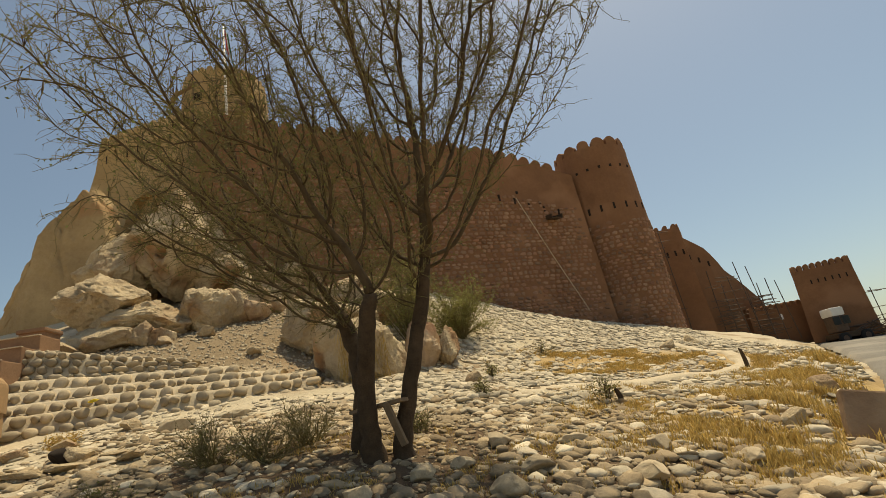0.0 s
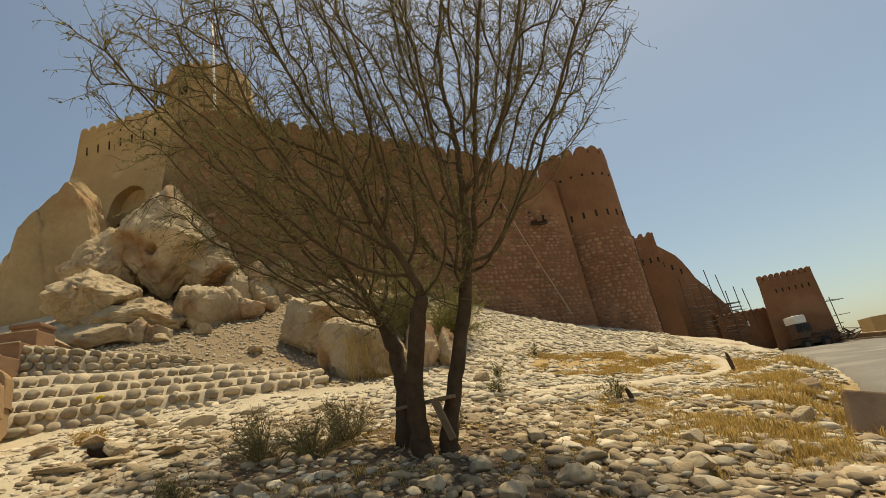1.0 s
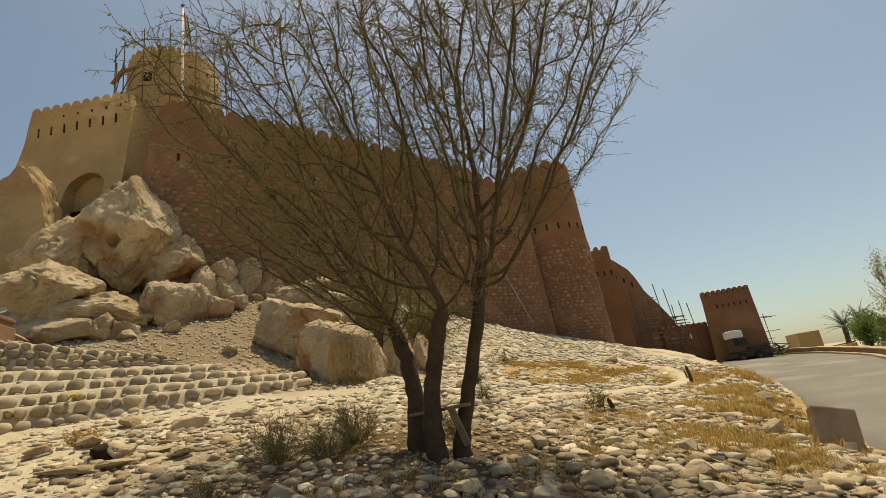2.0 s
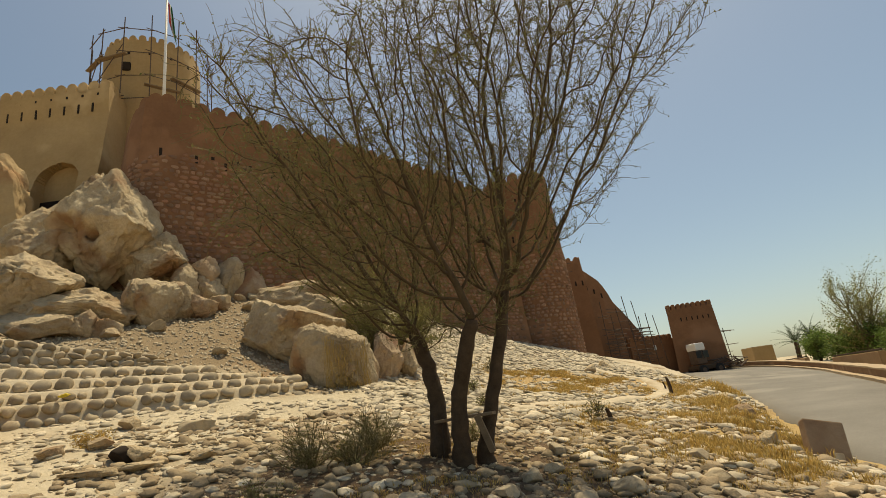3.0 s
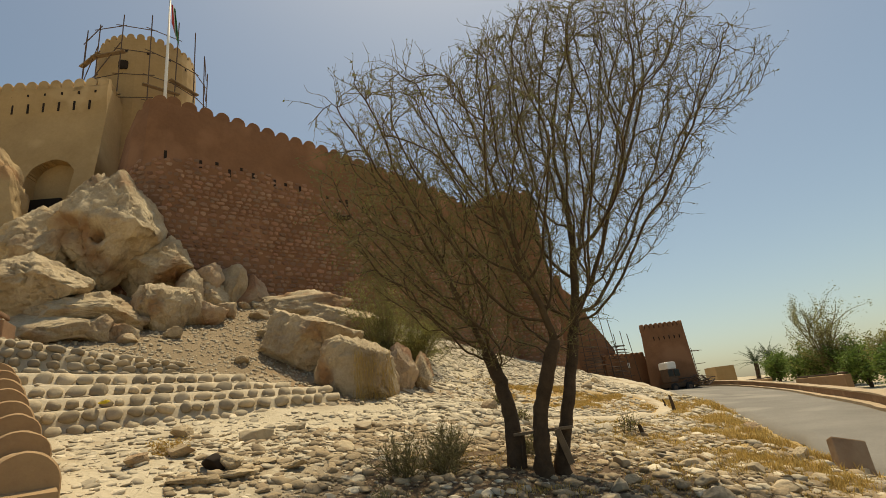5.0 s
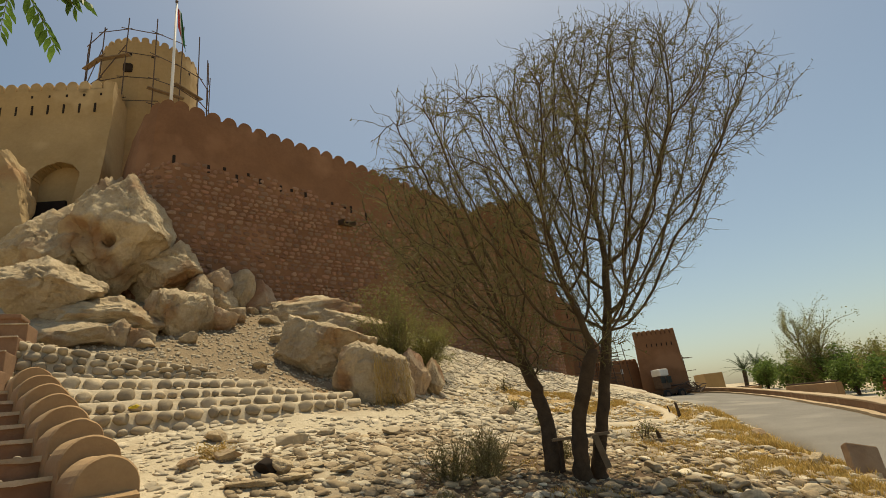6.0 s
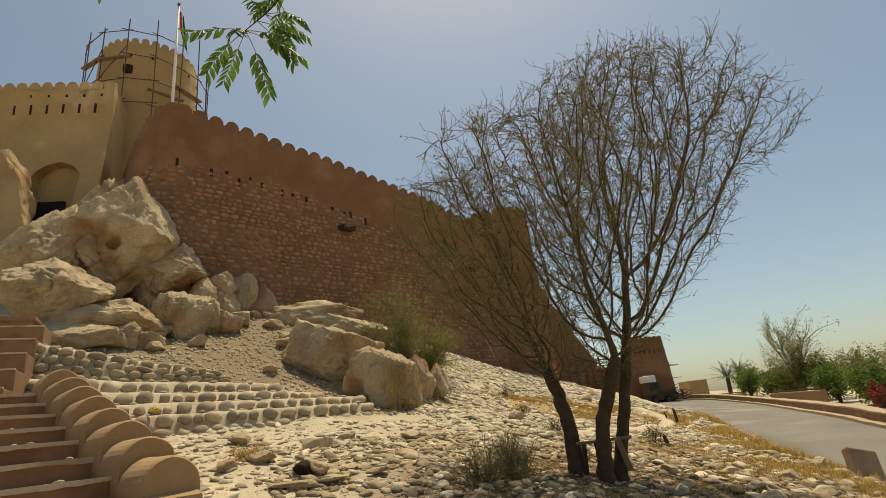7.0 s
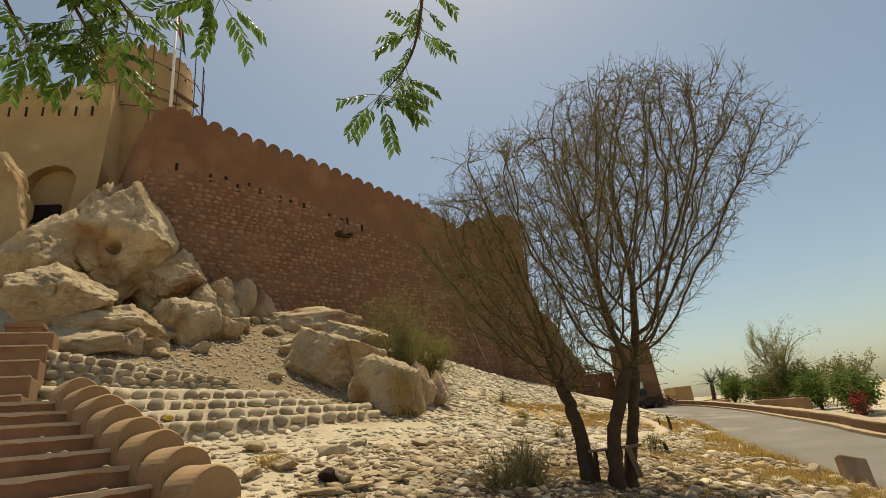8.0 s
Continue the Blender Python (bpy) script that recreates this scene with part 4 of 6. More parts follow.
def build_keep():
    """The round keep tower wrapped in scaffolding, and the flagpole before it."""
    c, r = (-11.6, 31.6), 2.75
    round_tower("keep_tower", "round tan keep tower under repair", c, r, r + 0.35, 15.0, 25.85, 0, M_TAN, False, (0.42, 0.42), ((24.9, 0.2, 0.6, 7, SHORT),), pitch=0.55)
    win = thing("keep_window", "round-headed dark opening in the keep tower", "window", (-12.2, 28.75, 24.6), kind="structure")
    # no real hole: a near-black block paints the opening's shade
    part("opening", box_bm((0.5, 0.2, 0.6), (-12.35, 28.83, 23.9), None, 0.12), M_DARK, win)
    sc = thing("scaffold", "rusty pipe scaffolding around the keep tower", "scaffold", (*c, 17))
    rng = random.Random(3)
    rr = r + 0.7
    angs = [radians(a) for a in (188, 208, 232, 256, 282, 305, 328, 350, 14)]
    P = [(c[0] + rr * math.cos(a), c[1] + rr * math.sin(a)) for a in angs]
    for k, (x, y) in enumerate(P):
        hi = 26.9 + rng.uniform(-0.6, 1.1)
        pipe_part(sc, (x, y, 18.5), (x + rng.uniform(-0.1, 0.1), y, hi), 0.034, "upright")
        if k:
            x0, y0 = P[k - 1]
            for z in (21.3, 22.9, 24.5, 26.2):
                if rng.random() < 0.85:
                    e = Vector((x - x0, y - y0, 0)).normalized() * 0.3
                    pipe_part(sc, (x0 - e.x, y0 - e.y, z + rng.uniform(-0.15, 0.15)), (x + e.x, y + e.y, z + rng.uniform(-0.15, 0.15)), 0.028, "ledger")
            if rng.random() < 0.6:
                pipe_part(sc, (x0, y0, rng.choice((21, 23))), (x, y, rng.choice((23.2, 25))), 0.028, "brace")
    for z, k in ((24.4, 1), (24.3, 2), (23.0, 5), (21.4, 6), (22.2, 4)):
        (x0, y0), (x1, y1) = P[k], P[k + 1]
        d = Vector((x1 - x0, y1 - y0, 0))
        part("plank", box_bm((d.length + 0.6, 0.28, 0.06), ((x0 + x1) / 2, (y0 + y1) / 2, z), Euler((0, 0, math.atan2(d.y, d.x))).to_matrix().to_4x4(), 0.008), M_WOOD, sc, "weathered scaffold plank")
    for k in range(10):
        x, y = P[7][0] + rng.uniform(-0.9, 0.7), P[7][1] + rng.uniform(-1.2, 0.5)
        z = rng.uniform(18.5, 22)
        pipe_part(sc, (x, y, z), (x + rng.uniform(-1.0, 1.0), y + rng.uniform(-0.5, 0.5), z + rng.uniform(0.6, 2.2)), 0.032, "brace")
    f = thing("flagpole", "white flagpole with a limp red, white and green flag", "flagpole", (-9.7, 26.5, 17))
    part("pole", tubes([[(Vector((-9.7, 26.5, 17)), 0.09), (Vector((-9.7, 26.5, 22)), 0.08), (Vector((-9.72, 26.55, 27.1)), 0.05)]], 10), M_WHITE, f, smooth=True)
    part("finial", tubes([[(Vector((-9.72, 26.55, 27.1)), 0.07), (Vector((-9.72, 26.55, 27.25)), 0.09), (Vector((-9.72, 26.55, 27.35)), 0.02)]], 8), M_STEEL, f)
    # folds of the hanging cloth, three bands
    for name, u0, u1, mat in (("red_band", 0.0, 0.42, M_RED), ("white_band", 0.42, 0.62, M_CLOTHWHITE), ("green_band", 0.62, 1.0, M_GREENCLOTH)):
        V, F = [], []
        for i in range(9):
            u = u0 + (u1 - u0) * i / 8
            for j in range(13):
                v = j / 12
                fold = 0.10 * math.sin(9 * u + 2.5 * v) * (0.3 + v)
                V.append((-9.66 + (0.06 + 0.5 * u) * (0.4 + 0.6 * v), 26.5 + fold, 26.75 - 2.4 * v * (0.55 + 0.6 * u) - 0.35 * u))
        for i in range(8):
            for j in range(12):
                F.append((i * 13 + j, i * 13 + j + 1, i * 13 + j + 14, i * 13 + j + 13))
        ob = part(name, (V, F), mat, f, smooth=True)
        sd = ob.modifiers.new("thick", 'SOLIDIFY')
        sd.thickness = 0.012


build_keep()


def build_far_fort():
    """Walls and towers beyond the round tower, down to the gate by the road."""
    m = block_tower("mid_tower", "weathered red-brown tower half hidden by scaffolding", [(18.7, 38.7), (20.6, 38.2), (22.2, 41.0), (19.4, 42.0)], 3.4, 12.9, 0.05, M_PLASTER, (0.36, 0.3, 0.5, 0.35))
    wall_slits(m, (18.7, 38.7), (20.6, 38.2), 10.8, 3, SLIT, 12.9, 0.065, 0.3, 0.9)
    mw = thing("mid_wall", "sloping red-brown wall running down from the tower", "fort wall", (20.4, 38.6, 3.4))
    line = wall_line([(20.2, 38.5), (22.4, 38.8), (24.0, 39.3), (26.2, 40.2)], 0.4)
    wall_body("wall_body", line, lambda s: 2.8, lerp_table([(0, 12.6), (2.2, 11.1), (2.6, 10.6), (3.6, 8.9), (4.2, 8.5), (6.3, 6.3)]), 2.0, 0.05, 9, M_PLASTER, mw, 14, 0.08)
    slits(mw, line, [(0.8, 10.4), (1.5, 10.1), (2.2, 9.7)], SLIT, 0.05, 9, 0.03)
    bt = block_tower("buttress", "rough stone buttress behind the round tower", [(16.4, 36.6), (17.5, 36.3), (18.0, 39.0), (16.8, 39.2)], 3.5, 10.9, 0.10, M_MORTAR, None, "buttress")
    low = block_tower("gate_wall", "low crenellated red-brown wall beside the gate tower", [(23.9, 38.6), (28.0, 38.3), (28.0, 39.0), (23.9, 39.3)], 2.6, 5.4, 0.02, M_PLASTER, (0.36, 0.4, 0.46, 0.3), "fort wall")
    part("sign", box_bm((0.22, 0.05, 0.42), (26.1, 38.36, 4.75), None, 0.01), M_WHITE, low, "small white notice board")
    g = block_tower("gate_tower", "square crenellated red-brown gate tower", [(27.2, 37.2), (30.7, 35.8), (34.0, 39.6), (31.2, 41.6)], 2.4, 7.65, 0.055, M_PLASTER, (0.32, 0.42, 0.40, 0.3))
    wall_slits(g, (27.5, 37.1), (30.7, 35.8), 6.7, 6, slit_mesh(0.08, 0.3, M_DARK), 7.65, 0.072, 0.2, 0.85)
    # scaffolds among the far walls
    rng = random.Random(12)
    for base, num, z0, z1, cnt in (((21.5, 38.0), 5, 3.2, 9.0, 34), ((24.3, 38.3), 4, 3.0, 7.2, 26), ((17.2, 37.6), 3, 4.0, 13.4, 16), ((32.9, 38.6), 2, 3.0, 6.5, 4)):
        sc = thing("scaffold", "thin pipe scaffolding against the far walls", "scaffold", (*base, z0))
        for k in range(num):
            x = base[0] + k * 0.75
            pipe_part(sc, (x, base[1] - 0.2 * k, z0), (x + rng.uniform(-0.1, 0.1), base[1], z1 + rng.uniform(-1.5, 0.8)), 0.035, "upright")
        for k in range(cnt):
            z = rng.uniform(z0 + 0.6, z1 - 0.6)
            x = base[0] + rng.uniform(-0.6, 0.4)
            pipe_part(sc, (x, base[1] - 0.15, z), (x + rng.uniform(0.9, 1.9), base[1] - 0.3, z + rng.uniform(-0.12, 0.12)), 0.026, "ledger")


build_far_fort()


def build_loader():
    """A small parked site vehicle with a white cab, and pipes heaped beside it."""
    c = Vector((28.2, 35.6, ground_z(28.2, 35.6)))
    v = thing("site_truck", "small parked site vehicle with a white cab", "vehicle", c)
    part("chassis", box_bm((2.4, 1.2, 0.35), c + Vector((0.1, 0, 0.62)), None, 0.05), M_DARKWOOD, v)
    part("cab", box_bm((0.9, 1.0, 1.15), c + Vector((-0.45, 0, 1.45)), None, 0.12), M_STEEL, v)
    part("cab_roof", box_bm((0.95, 1.1, 0.6), c + Vector((-0.45, 0, 2.25)), None, 0.12), M_WHITE, v, "white cab top")
    for dx in (-0.78, -0.12):
        part("window", box_bm((0.5, 0.04, 0.55), c + Vector((dx, -0.6, 1.62)), None, 0.02), M_GLASS, v)
    for dx in (-0.7, 0.85):
        for dy in (-0.6, 0.6):
            q = c + Vector((dx, dy, 0.4))
            wh = part("wheel", tubes([[(q - Vector((0, 0.14, 0)), 0.30), (q - Vector((0, 0.11, 0)), 0.4), (q + Vector((0, 0.11, 0)), 0.4), (q + Vector((0, 0.14, 0)), 0.30)]], 18), M_RUBBER, v)
            part("rim", tubes([[(q - Vector((0, 0.15, 0)), 0.2), (q + Vector((0, 0.15, 0)), 0.2)]], 14), M_STEEL, wh, "rusty steel rim")
    h = thing("pipe_heap", "heap of rusty scaffold pipes and planks", "heap", c + Vector((2.2, 0, 0)))
    rng = random.Random(5)
    for k in range(34):
        p = c + Vector((2.0 + rng.uniform(-0.9, 1.6), rng.uniform(-0.5, 0.6), rng.uniform(0.1, 1.15)))
        d = Vector((rng.uniform(-1, 1), rng.uniform(-0.4, 0.4), rng.uniform(-0.25, 0.25)))
        pipe_part(h, p - d, p + d, rng.uniform(0.03, 0.06))


build_loader()

# ---- cobbled terrace ----
def cobble_variants(count, seed):
    rng = random.Random(seed)
    out = []
    for k in range(count):
        V = ICO[2][0].copy()
        for _ in range(5):
            n = np.array([rng.gauss(0, 1), rng.gauss(0, 1), rng.gauss(0, 1)])
            n /= np.linalg.norm(n)
            V -= np.maximum(V @ n - rng.uniform(0.6, 0.85), 0)[:, None] * n
        out.append(mesh("cobble", V * 0.5, ICO[2][1], M_COBBLE, smooth=True))
    return out


COBBLES = cobble_variants(10, 21)


def build_terrace():
    """Five low banks of cobbles bedded in pale mortar, one above the other."""
    rng = random.Random(8)
    t = thing("terrace", "stepped banks of cobbles bedded in pale mortar", "terrace", (-6.5, 13.6, 2.7))
    #       left x, right x, front y at x=-8, z foot left, right, height left, right
    banks = ((-10.2, -3.05, 13.0, 2.68, 2.68, 0.66, 0.54, 2), (-10.6, -3.35, 13.45, 3.26, 3.14, 0.42, 0.30, 1), (-10.9, -4.2, 13.9, 3.62, 3.38, 0.44, 0.28, 1),
             (-11.2, -5.6, 14.4, 4.0, 3.68, 0.44, 0.34, 1), (-11.7, -6.9, 14.9, 4.4, 3.98, 1.05, 0.45, 4))
    for x0, x1, y0, za, zb, ha, hb, rows in banks:
        V, F = [], []
        n = 40
        prof = ((-0.1, -0.5), (0.0, 0.0), (0.14, 0.4), (0.29, 0.85), (0.35, 0.97), (0.48, 1.0), (1.2, 1.05))

        def face(x, u, v):
            k = (x - x0) / (x1 - x0)
            z0, h = za + (zb - za) * k, ha + (hb - ha) * k
            yy = y0 + 0.14 * (x + 8) + 0.06 * math.sin(x * 1.3)
            return Vector((x, yy + u, z0 + h * v))
        for i in range(n + 1):
            x = x0 + (x1 - x0) * i / n
            for u, v in prof:
                p = face(x, u, v)
                w = 0.035 * fbm(p * 2.2, 3)
                V.append((p.x, p.y + w, p.z + w))
        m = len(prof)
        for i in range(n):
            for s in range(m - 1):
                F.append((i * m + s, (i + 1) * m + s, (i + 1) * m + s + 1, i * m + s + 1))
        F += [tuple(range(m - 1, -1, -1)), tuple(n * m + s for s in range(m))]
        part("mortar_bank", (V, F), M_LIME, t, "pale lime mortar", smooth=True)
        for r in range(rows):
            x = x0 + rng.uniform(0, 0.2)
            while x < x1 - 0.1:
                k = (x - x0) / (x1 - x0)
                h = (ha + (hb - ha) * k) / rows
                w = rng.uniform(0.2, 0.46)
                v = (r + 0.5) / rows
                u = 0.33 * v
                p = face(x + w / 2, u - 0.03, v)
                hh = min(h * 1.15, w * 1.05) * rng.uniform(0.8, 1.05)
                ob = part("cobble", rng.choice(COBBLES), None, t)
                ob.matrix_basis = Matrix.Translation(p) @ Euler((rng.uniform(-0.9, -0.3), rng.uniform(-0.25, 0.25), rng.uniform(-0.3, 0.3))).to_matrix().to_4x4() @ Matrix.Diagonal((w * 1.05, 0.26, hh, 1))
                x += w + rng.uniform(-0.02, 0.05)
        # flat stones let into the ledge
        x = x0 + 0.2
        while x < x1 - 0.2:
            w = rng.uniform(0.16, 0.32)
            p = face(x, rng.uniform(0.42, 0.6), 0.99)
            ob = part("cobble", rng.choice(COBBLES), None, t)
            ob.matrix_basis = Matrix.Translation(p) @ Euler((0, 0, rng.uniform(0, 3))).to_matrix().to_4x4() @ Matrix.Diagonal((w, w * 0.75, 0.12, 1))
            x += w + rng.uniform(0.05, 0.35)
    y = thing("bag", "crumpled yellow plastic bag on the terrace", "bag", (-8.2, 13.4, 3.35))
    me = rock_mesh("wrapper", 77, M_YELLOW, 3, cuts=4, lump=0.5, detail=0.2)
    ob = part("wrapper", me, None, y)
    ob.matrix_basis = Matrix.Translation((-8.35, 13.25, 3.42)) @ Matrix.Diagonal((0.12, 0.08, 0.05, 1))


build_terrace()


# ---- stairs with the scalloped wall ----
SD, SP = Vector((-0.41, 0.912, 0)), Vector((-0.912, -0.41, 0))


def stair_point(i, across=0.0, z=0.0):
    q = Vector((-7.62 - 0.335 * i, 6.75 + 0.745 * i, 0)) + SP * across
    return Vector((q.x, q.y, z))


def build_stairs():
    st = thing("stairs", "worn red-brown plastered steps climbing to the fort", "stairs", stair_point(0, 1.5, 1.6))
    rng = random.Random(6)
    ang = math.atan2(SD.y, SD.x)
    turn = Euler((0, 0, ang)).to_matrix().to_4x4()
    for i in range(-3, 8):
        z = 1.95 + 0.262 * i
        c = stair_point(i + 0.55, 2.4, z - 0.4)
        step = part("step", box_bm((0.95, 4.4, 0.8), c, turn, 0.025), M_STAIR, st)
        # pale worn nosing
        V, F = [], []
        p0 = stair_point(i, 0.22, z + 0.006)
        n = 36
        for k in range(n + 1):
            q = p0 + SP * (4.3 * k / n)
            wd = 0.012 + 0.05 * max(0, fbm(Vector((k * 0.31, i * 3.3, 1)), 3) + 0.25)
            for d, h in ((-0.065, -0.02 - 0.9 * wd), (-0.065, 0.014), (wd - 0.06, 0.014), (wd - 0.06, -0.045)):
                r = q + SD * d
                V.append((r.x, r.y, p0.z + h))
        for k in range(n):
            for s in range(4):
                F.append((k * 4 + s, k * 4 + 4 + s, k * 4 + 4 + (s + 1) % 4, k * 4 + (s + 1) % 4))
        part("nosing", (V, F), M_LIME, step, "pale worn nosing")
    for k in range(9):
        i = rng.uniform(-1, 5)
        p = stair_point(int(i) + 0.2, rng.uniform(0.4, 2.2), 1.97 + 0.262 * int(i))
        ob = new("pebble", rng.choice(COBBLES))
        ob.matrix_world = Matrix.Translation(p) @ Matrix.Diagonal((rng.uniform(0.05, 0.17), 0.08, 0.06, 1))
        tagged(ob, "small pale stone lying on a step", "stone", "stones on the steps")
    w = thing("scalloped_wall", "tan plastered stair wall with a row of round humps", "wall", stair_point(0, 0, 1.5))
    # plain wall below the humps
    V, F = [], []
    for i in range(-1, 16):
        s = i * 0.5
        zt = 2.07 + 0.262 * s
        for a, z in ((-0.30, -1.2), (0.30, -1.2), (0.30, 0.0), (-0.30, 0.0)):
            q = stair_point(s, a)
            V.append((q.x, q.y, zt + z))
    for i in range(16):
        for s in range(4):
            F.append((i * 4 + s, i * 4 + 4 + s, i * 4 + 4 + (s + 1) % 4, i * 4 + (s + 1) % 4))
    F += [(0, 1, 2, 3), tuple(len(V) - 1 - s for s in range(4))]
    part("wall_body", (V, F), M_PARAPET, w)
    for i in range(8):
        R, L = 0.34, 0.80
        V, F = [], []
        n = 14
        prof = [(-R, -0.55)] + [(-R * math.cos(math.pi * k / n), R * math.sin(math.pi * k / n)) for k in range(n + 1)] + [(R, -0.55)]
        rings = ((-0.26, 0.94), (-0.22, 1.0), (0.2, 1.01), (L - 0.3, 1.0))
        zc = 2.40 + 0.262 * i - R
        for d, sc in rings:
            for a, z in prof:
                q = stair_point(i, a * sc) + SD * d
                j = 0.018 * fbm(Vector((q.x * 3, q.y * 3, z * 3)), 3)
                V.append((q.x + j, q.y + j, zc + z * (sc if z > 0 else 1) + j))
        m = len(prof)
        for r in range(3):
            for k in range(m - 1):
                F.append((r * m + k, r * m + k + 1, (r + 1) * m + k + 1, (r + 1) * m + k))
        F += [tuple(range(m - 1, -1, -1)), tuple(3 * m + k for k in range(m))]
        part("hump", (V, F), M_PARAPET, w)
    # upper flight: tall plastered blocks stepping up to a pier
    up = thing("upper_stairs", "tall red-brown plastered steps ending at a pier", "stairs", (-11.5, 12.5, 3))
    for k in range(5):
        z1 = 4.0 + 0.46 * k
        step = part("step", box_bm((4.0, 0.9, 1.4), (-12.95 - 0.05 * k, 12.6 + 0.72 * k, z1 - 0.7), Euler((0, 0, 0.05)).to_matrix().to_4x4(), 0.03), M_STAIR, up)
        part("nosing", box_bm((4.02, 0.10, 0.035), (-12.95 - 0.05 * k, 12.17 + 0.72 * k, z1 + 0.004), Euler((0, 0, 0.05)).to_matrix().to_4x4(), 0.01), M_LIME, step, "pale worn nosing")
    pier = part("pier", box_bm((0.75, 0.8, 2.6), (-12.0, 16.3, 4.9), Euler((0, 0, 0.05)).to_matrix().to_4x4(), 0.04), M_STAIR, up)
    part("pier_cap", box_bm((0.85, 0.9, 0.14), (-12.0, 16.3, 6.22), Euler((0, 0, 0.05)).to_matrix().to_4x4(), 0.04), M_STAIR, pier)


build_stairs()


# ---- plants ----
def sprig(p, d, length, rng, segs, wander, r0, r1, lift):
    pts = [p.copy()]
    d = d.normalized()
    for k in range(segs):
        d = (d + Vector((rng.gauss(0, wander), rng.gauss(0, wander), rng.gauss(0, wander) + lift))).normalized()
        pts.append(pts[-1] + d * (length / segs))
    return [(q, r0 + (r1 - r0) * k / segs) for k, q in enumerate(pts)]


def leaf_quads(places, size, rng, droop=0.0):
    V, F = [], []
    for p in places:
        d = Vector((rng.gauss(0, 1), rng.gauss(0, 1), rng.gauss(0, 0.7) - droop)).normalized()
        s = d.cross(Vector((rng.gauss(0, 1), rng.gauss(0, 1), rng.gauss(0, 1)))).normalized()
        L = size * rng.uniform(0.6, 1.4)
        w = L * 0.28
        n = d.cross(s) * L * 0.08
        b = len(V)
        V += [p, p + d * L * 0.45 + s * w + n, p + d * L, p + d * L * 0.45 - s * w + n]
        F += [(b, b + 1, b + 2), (b, b + 2, b + 3)]
    return V, F


M_LIMB = material("brown_limb_bark", (0.06, 0.041, 0.025), (0.135, 0.096, 0.057), 6, 40, 0.95, 0.6, 35)


def grow_crown(starts, lobes, seed, step=0.15, kill=0.235, rounds=90):
    """Branches that grow towards free room in the crown: places, parents."""
    rng = np.random.default_rng(seed)
    goals = []
    for (cx, cy, z0, z1), (fx, fy, fz), rmax, count in lobes:
        made = 0
        while made < count:
            u = rng.uniform(0, 1) ** 0.75
            z = z0 + (z1 - z0) * u
            # a vase: narrow at the fork, widest at two thirds, domed on top
            prof = min(1.0, 0.16 + 1.35 * u) * math.sqrt(max(0.0, 1 - max(0.0, (u - 0.62) / 0.40) ** 2))
            g = rng.uniform(0, 2 * math.pi)
            ragged = 1 + 0.16 * math.sin(3 * g + 5 * u) + 0.10 * math.sin(7 * g - 9 * u)
            r = rmax * prof * ragged * math.sqrt(rng.uniform(0.06, 1))
            k = min(1.0, u * 1.5)
            goals.append((fx + (cx - fx) * k + r * math.cos(g), fy + (cy - fy) * k + r * math.sin(g), z))
            made += 1
    A = np.array(goals)
    P = [np.array(p, float) for p in starts[0]]
    D = [np.array(d, float) for d in starts[1]]
    parent = list(starts[2])
    can = list(starts[3])
    near = np.full(len(A), 1e9)
    who = np.zeros(len(A), int)

    def meet(lo):
        new_p = np.array(P[lo:])
        d = np.linalg.norm(A[:, None, :] - new_p[None], axis=2)
        d[:, ~np.array(can[lo:])] = 1e9
        m = d.argmin(1)
        dm = d[np.arange(len(A)), m]
        better = dm < near
        near[better] = dm[better]
        who[better] = m[better] + lo
    meet(0)
    alive = np.ones(len(A), bool)
    for _ in range(rounds):
        alive &= near > kill
        if not alive.any():
            break
        lo = len(P)
        pull = {}
        for i in np.nonzero(alive & (near < 2.6))[0]:
            v = A[i] - P[who[i]]
            pull.setdefault(int(who[i]), []).append(v / np.linalg.norm(v))
        if not pull:
            break
        for n, vs in pull.items():
            d = np.mean(vs, axis=0)
            d = d / (np.linalg.norm(d) + 1e-6) + 0.55 * D[n] + np.array((0, 0, 0.10)) + rng.normal(0, 0.14, 3)
            d /= np.linalg.norm(d)
            q = P[n] + d * step
            if min(np.linalg.norm(q - P[m]) for m in kids.get(n, [n])) < 0.05 and n in kids:
                continue
            kids.setdefault(n, []).append(len(P))
            P.append(q)
            D.append(d)
            parent.append(n)
            can.append(True)
        if len(P) == lo:
            break
        meet(lo)
    return P, D, parent


kids = {}
# lobes: centre, foot and top height; the fork they spring from; reach; how full
CROWN = (((0.68, 6.15, 3.0, 9.25), (-0.35, 6.85, 3.0), 2.55, 3300), ((-2.35, 7.7, 3.0, 7.05), (-1.15, 7.65, 3.0), 1.95, 1700),
         ((-2.6, 5.4, 3.1, 6.95), (-0.95, 7.1, 3.1), 1.8, 1000), ((-2.5, 6.6, 2.9, 5.3), (-1.2, 7.5, 2.9), 1.45, 800))
STEMS = (
    (((-1.08, 7.52, 1.15), 0.20), ((-1.11, 7.54, 1.5), 0.15), ((-1.06, 7.64, 2.1), 0.13), ((-1.09, 7.74, 2.7), 0.125), ((-1.27, 7.8, 3.3), 0.11)),
    (((-0.92, 7.05, 1.1), 0.18), ((-0.93, 6.98, 1.5), 0.135), ((-0.90, 6.86, 2.2), 0.118), ((-0.78, 6.62, 2.75), 0.115), ((-0.66, 6.48, 3.2), 0.10)),
    (((-0.56, 7.10, 1.1), 0.15), ((-0.50, 7.07, 1.5), 0.115), ((-0.28, 7.0, 2.25), 0.10), ((-0.05, 6.97, 3.05), 0.095), ((0.12, 6.93, 3.7), 0.085)),
)


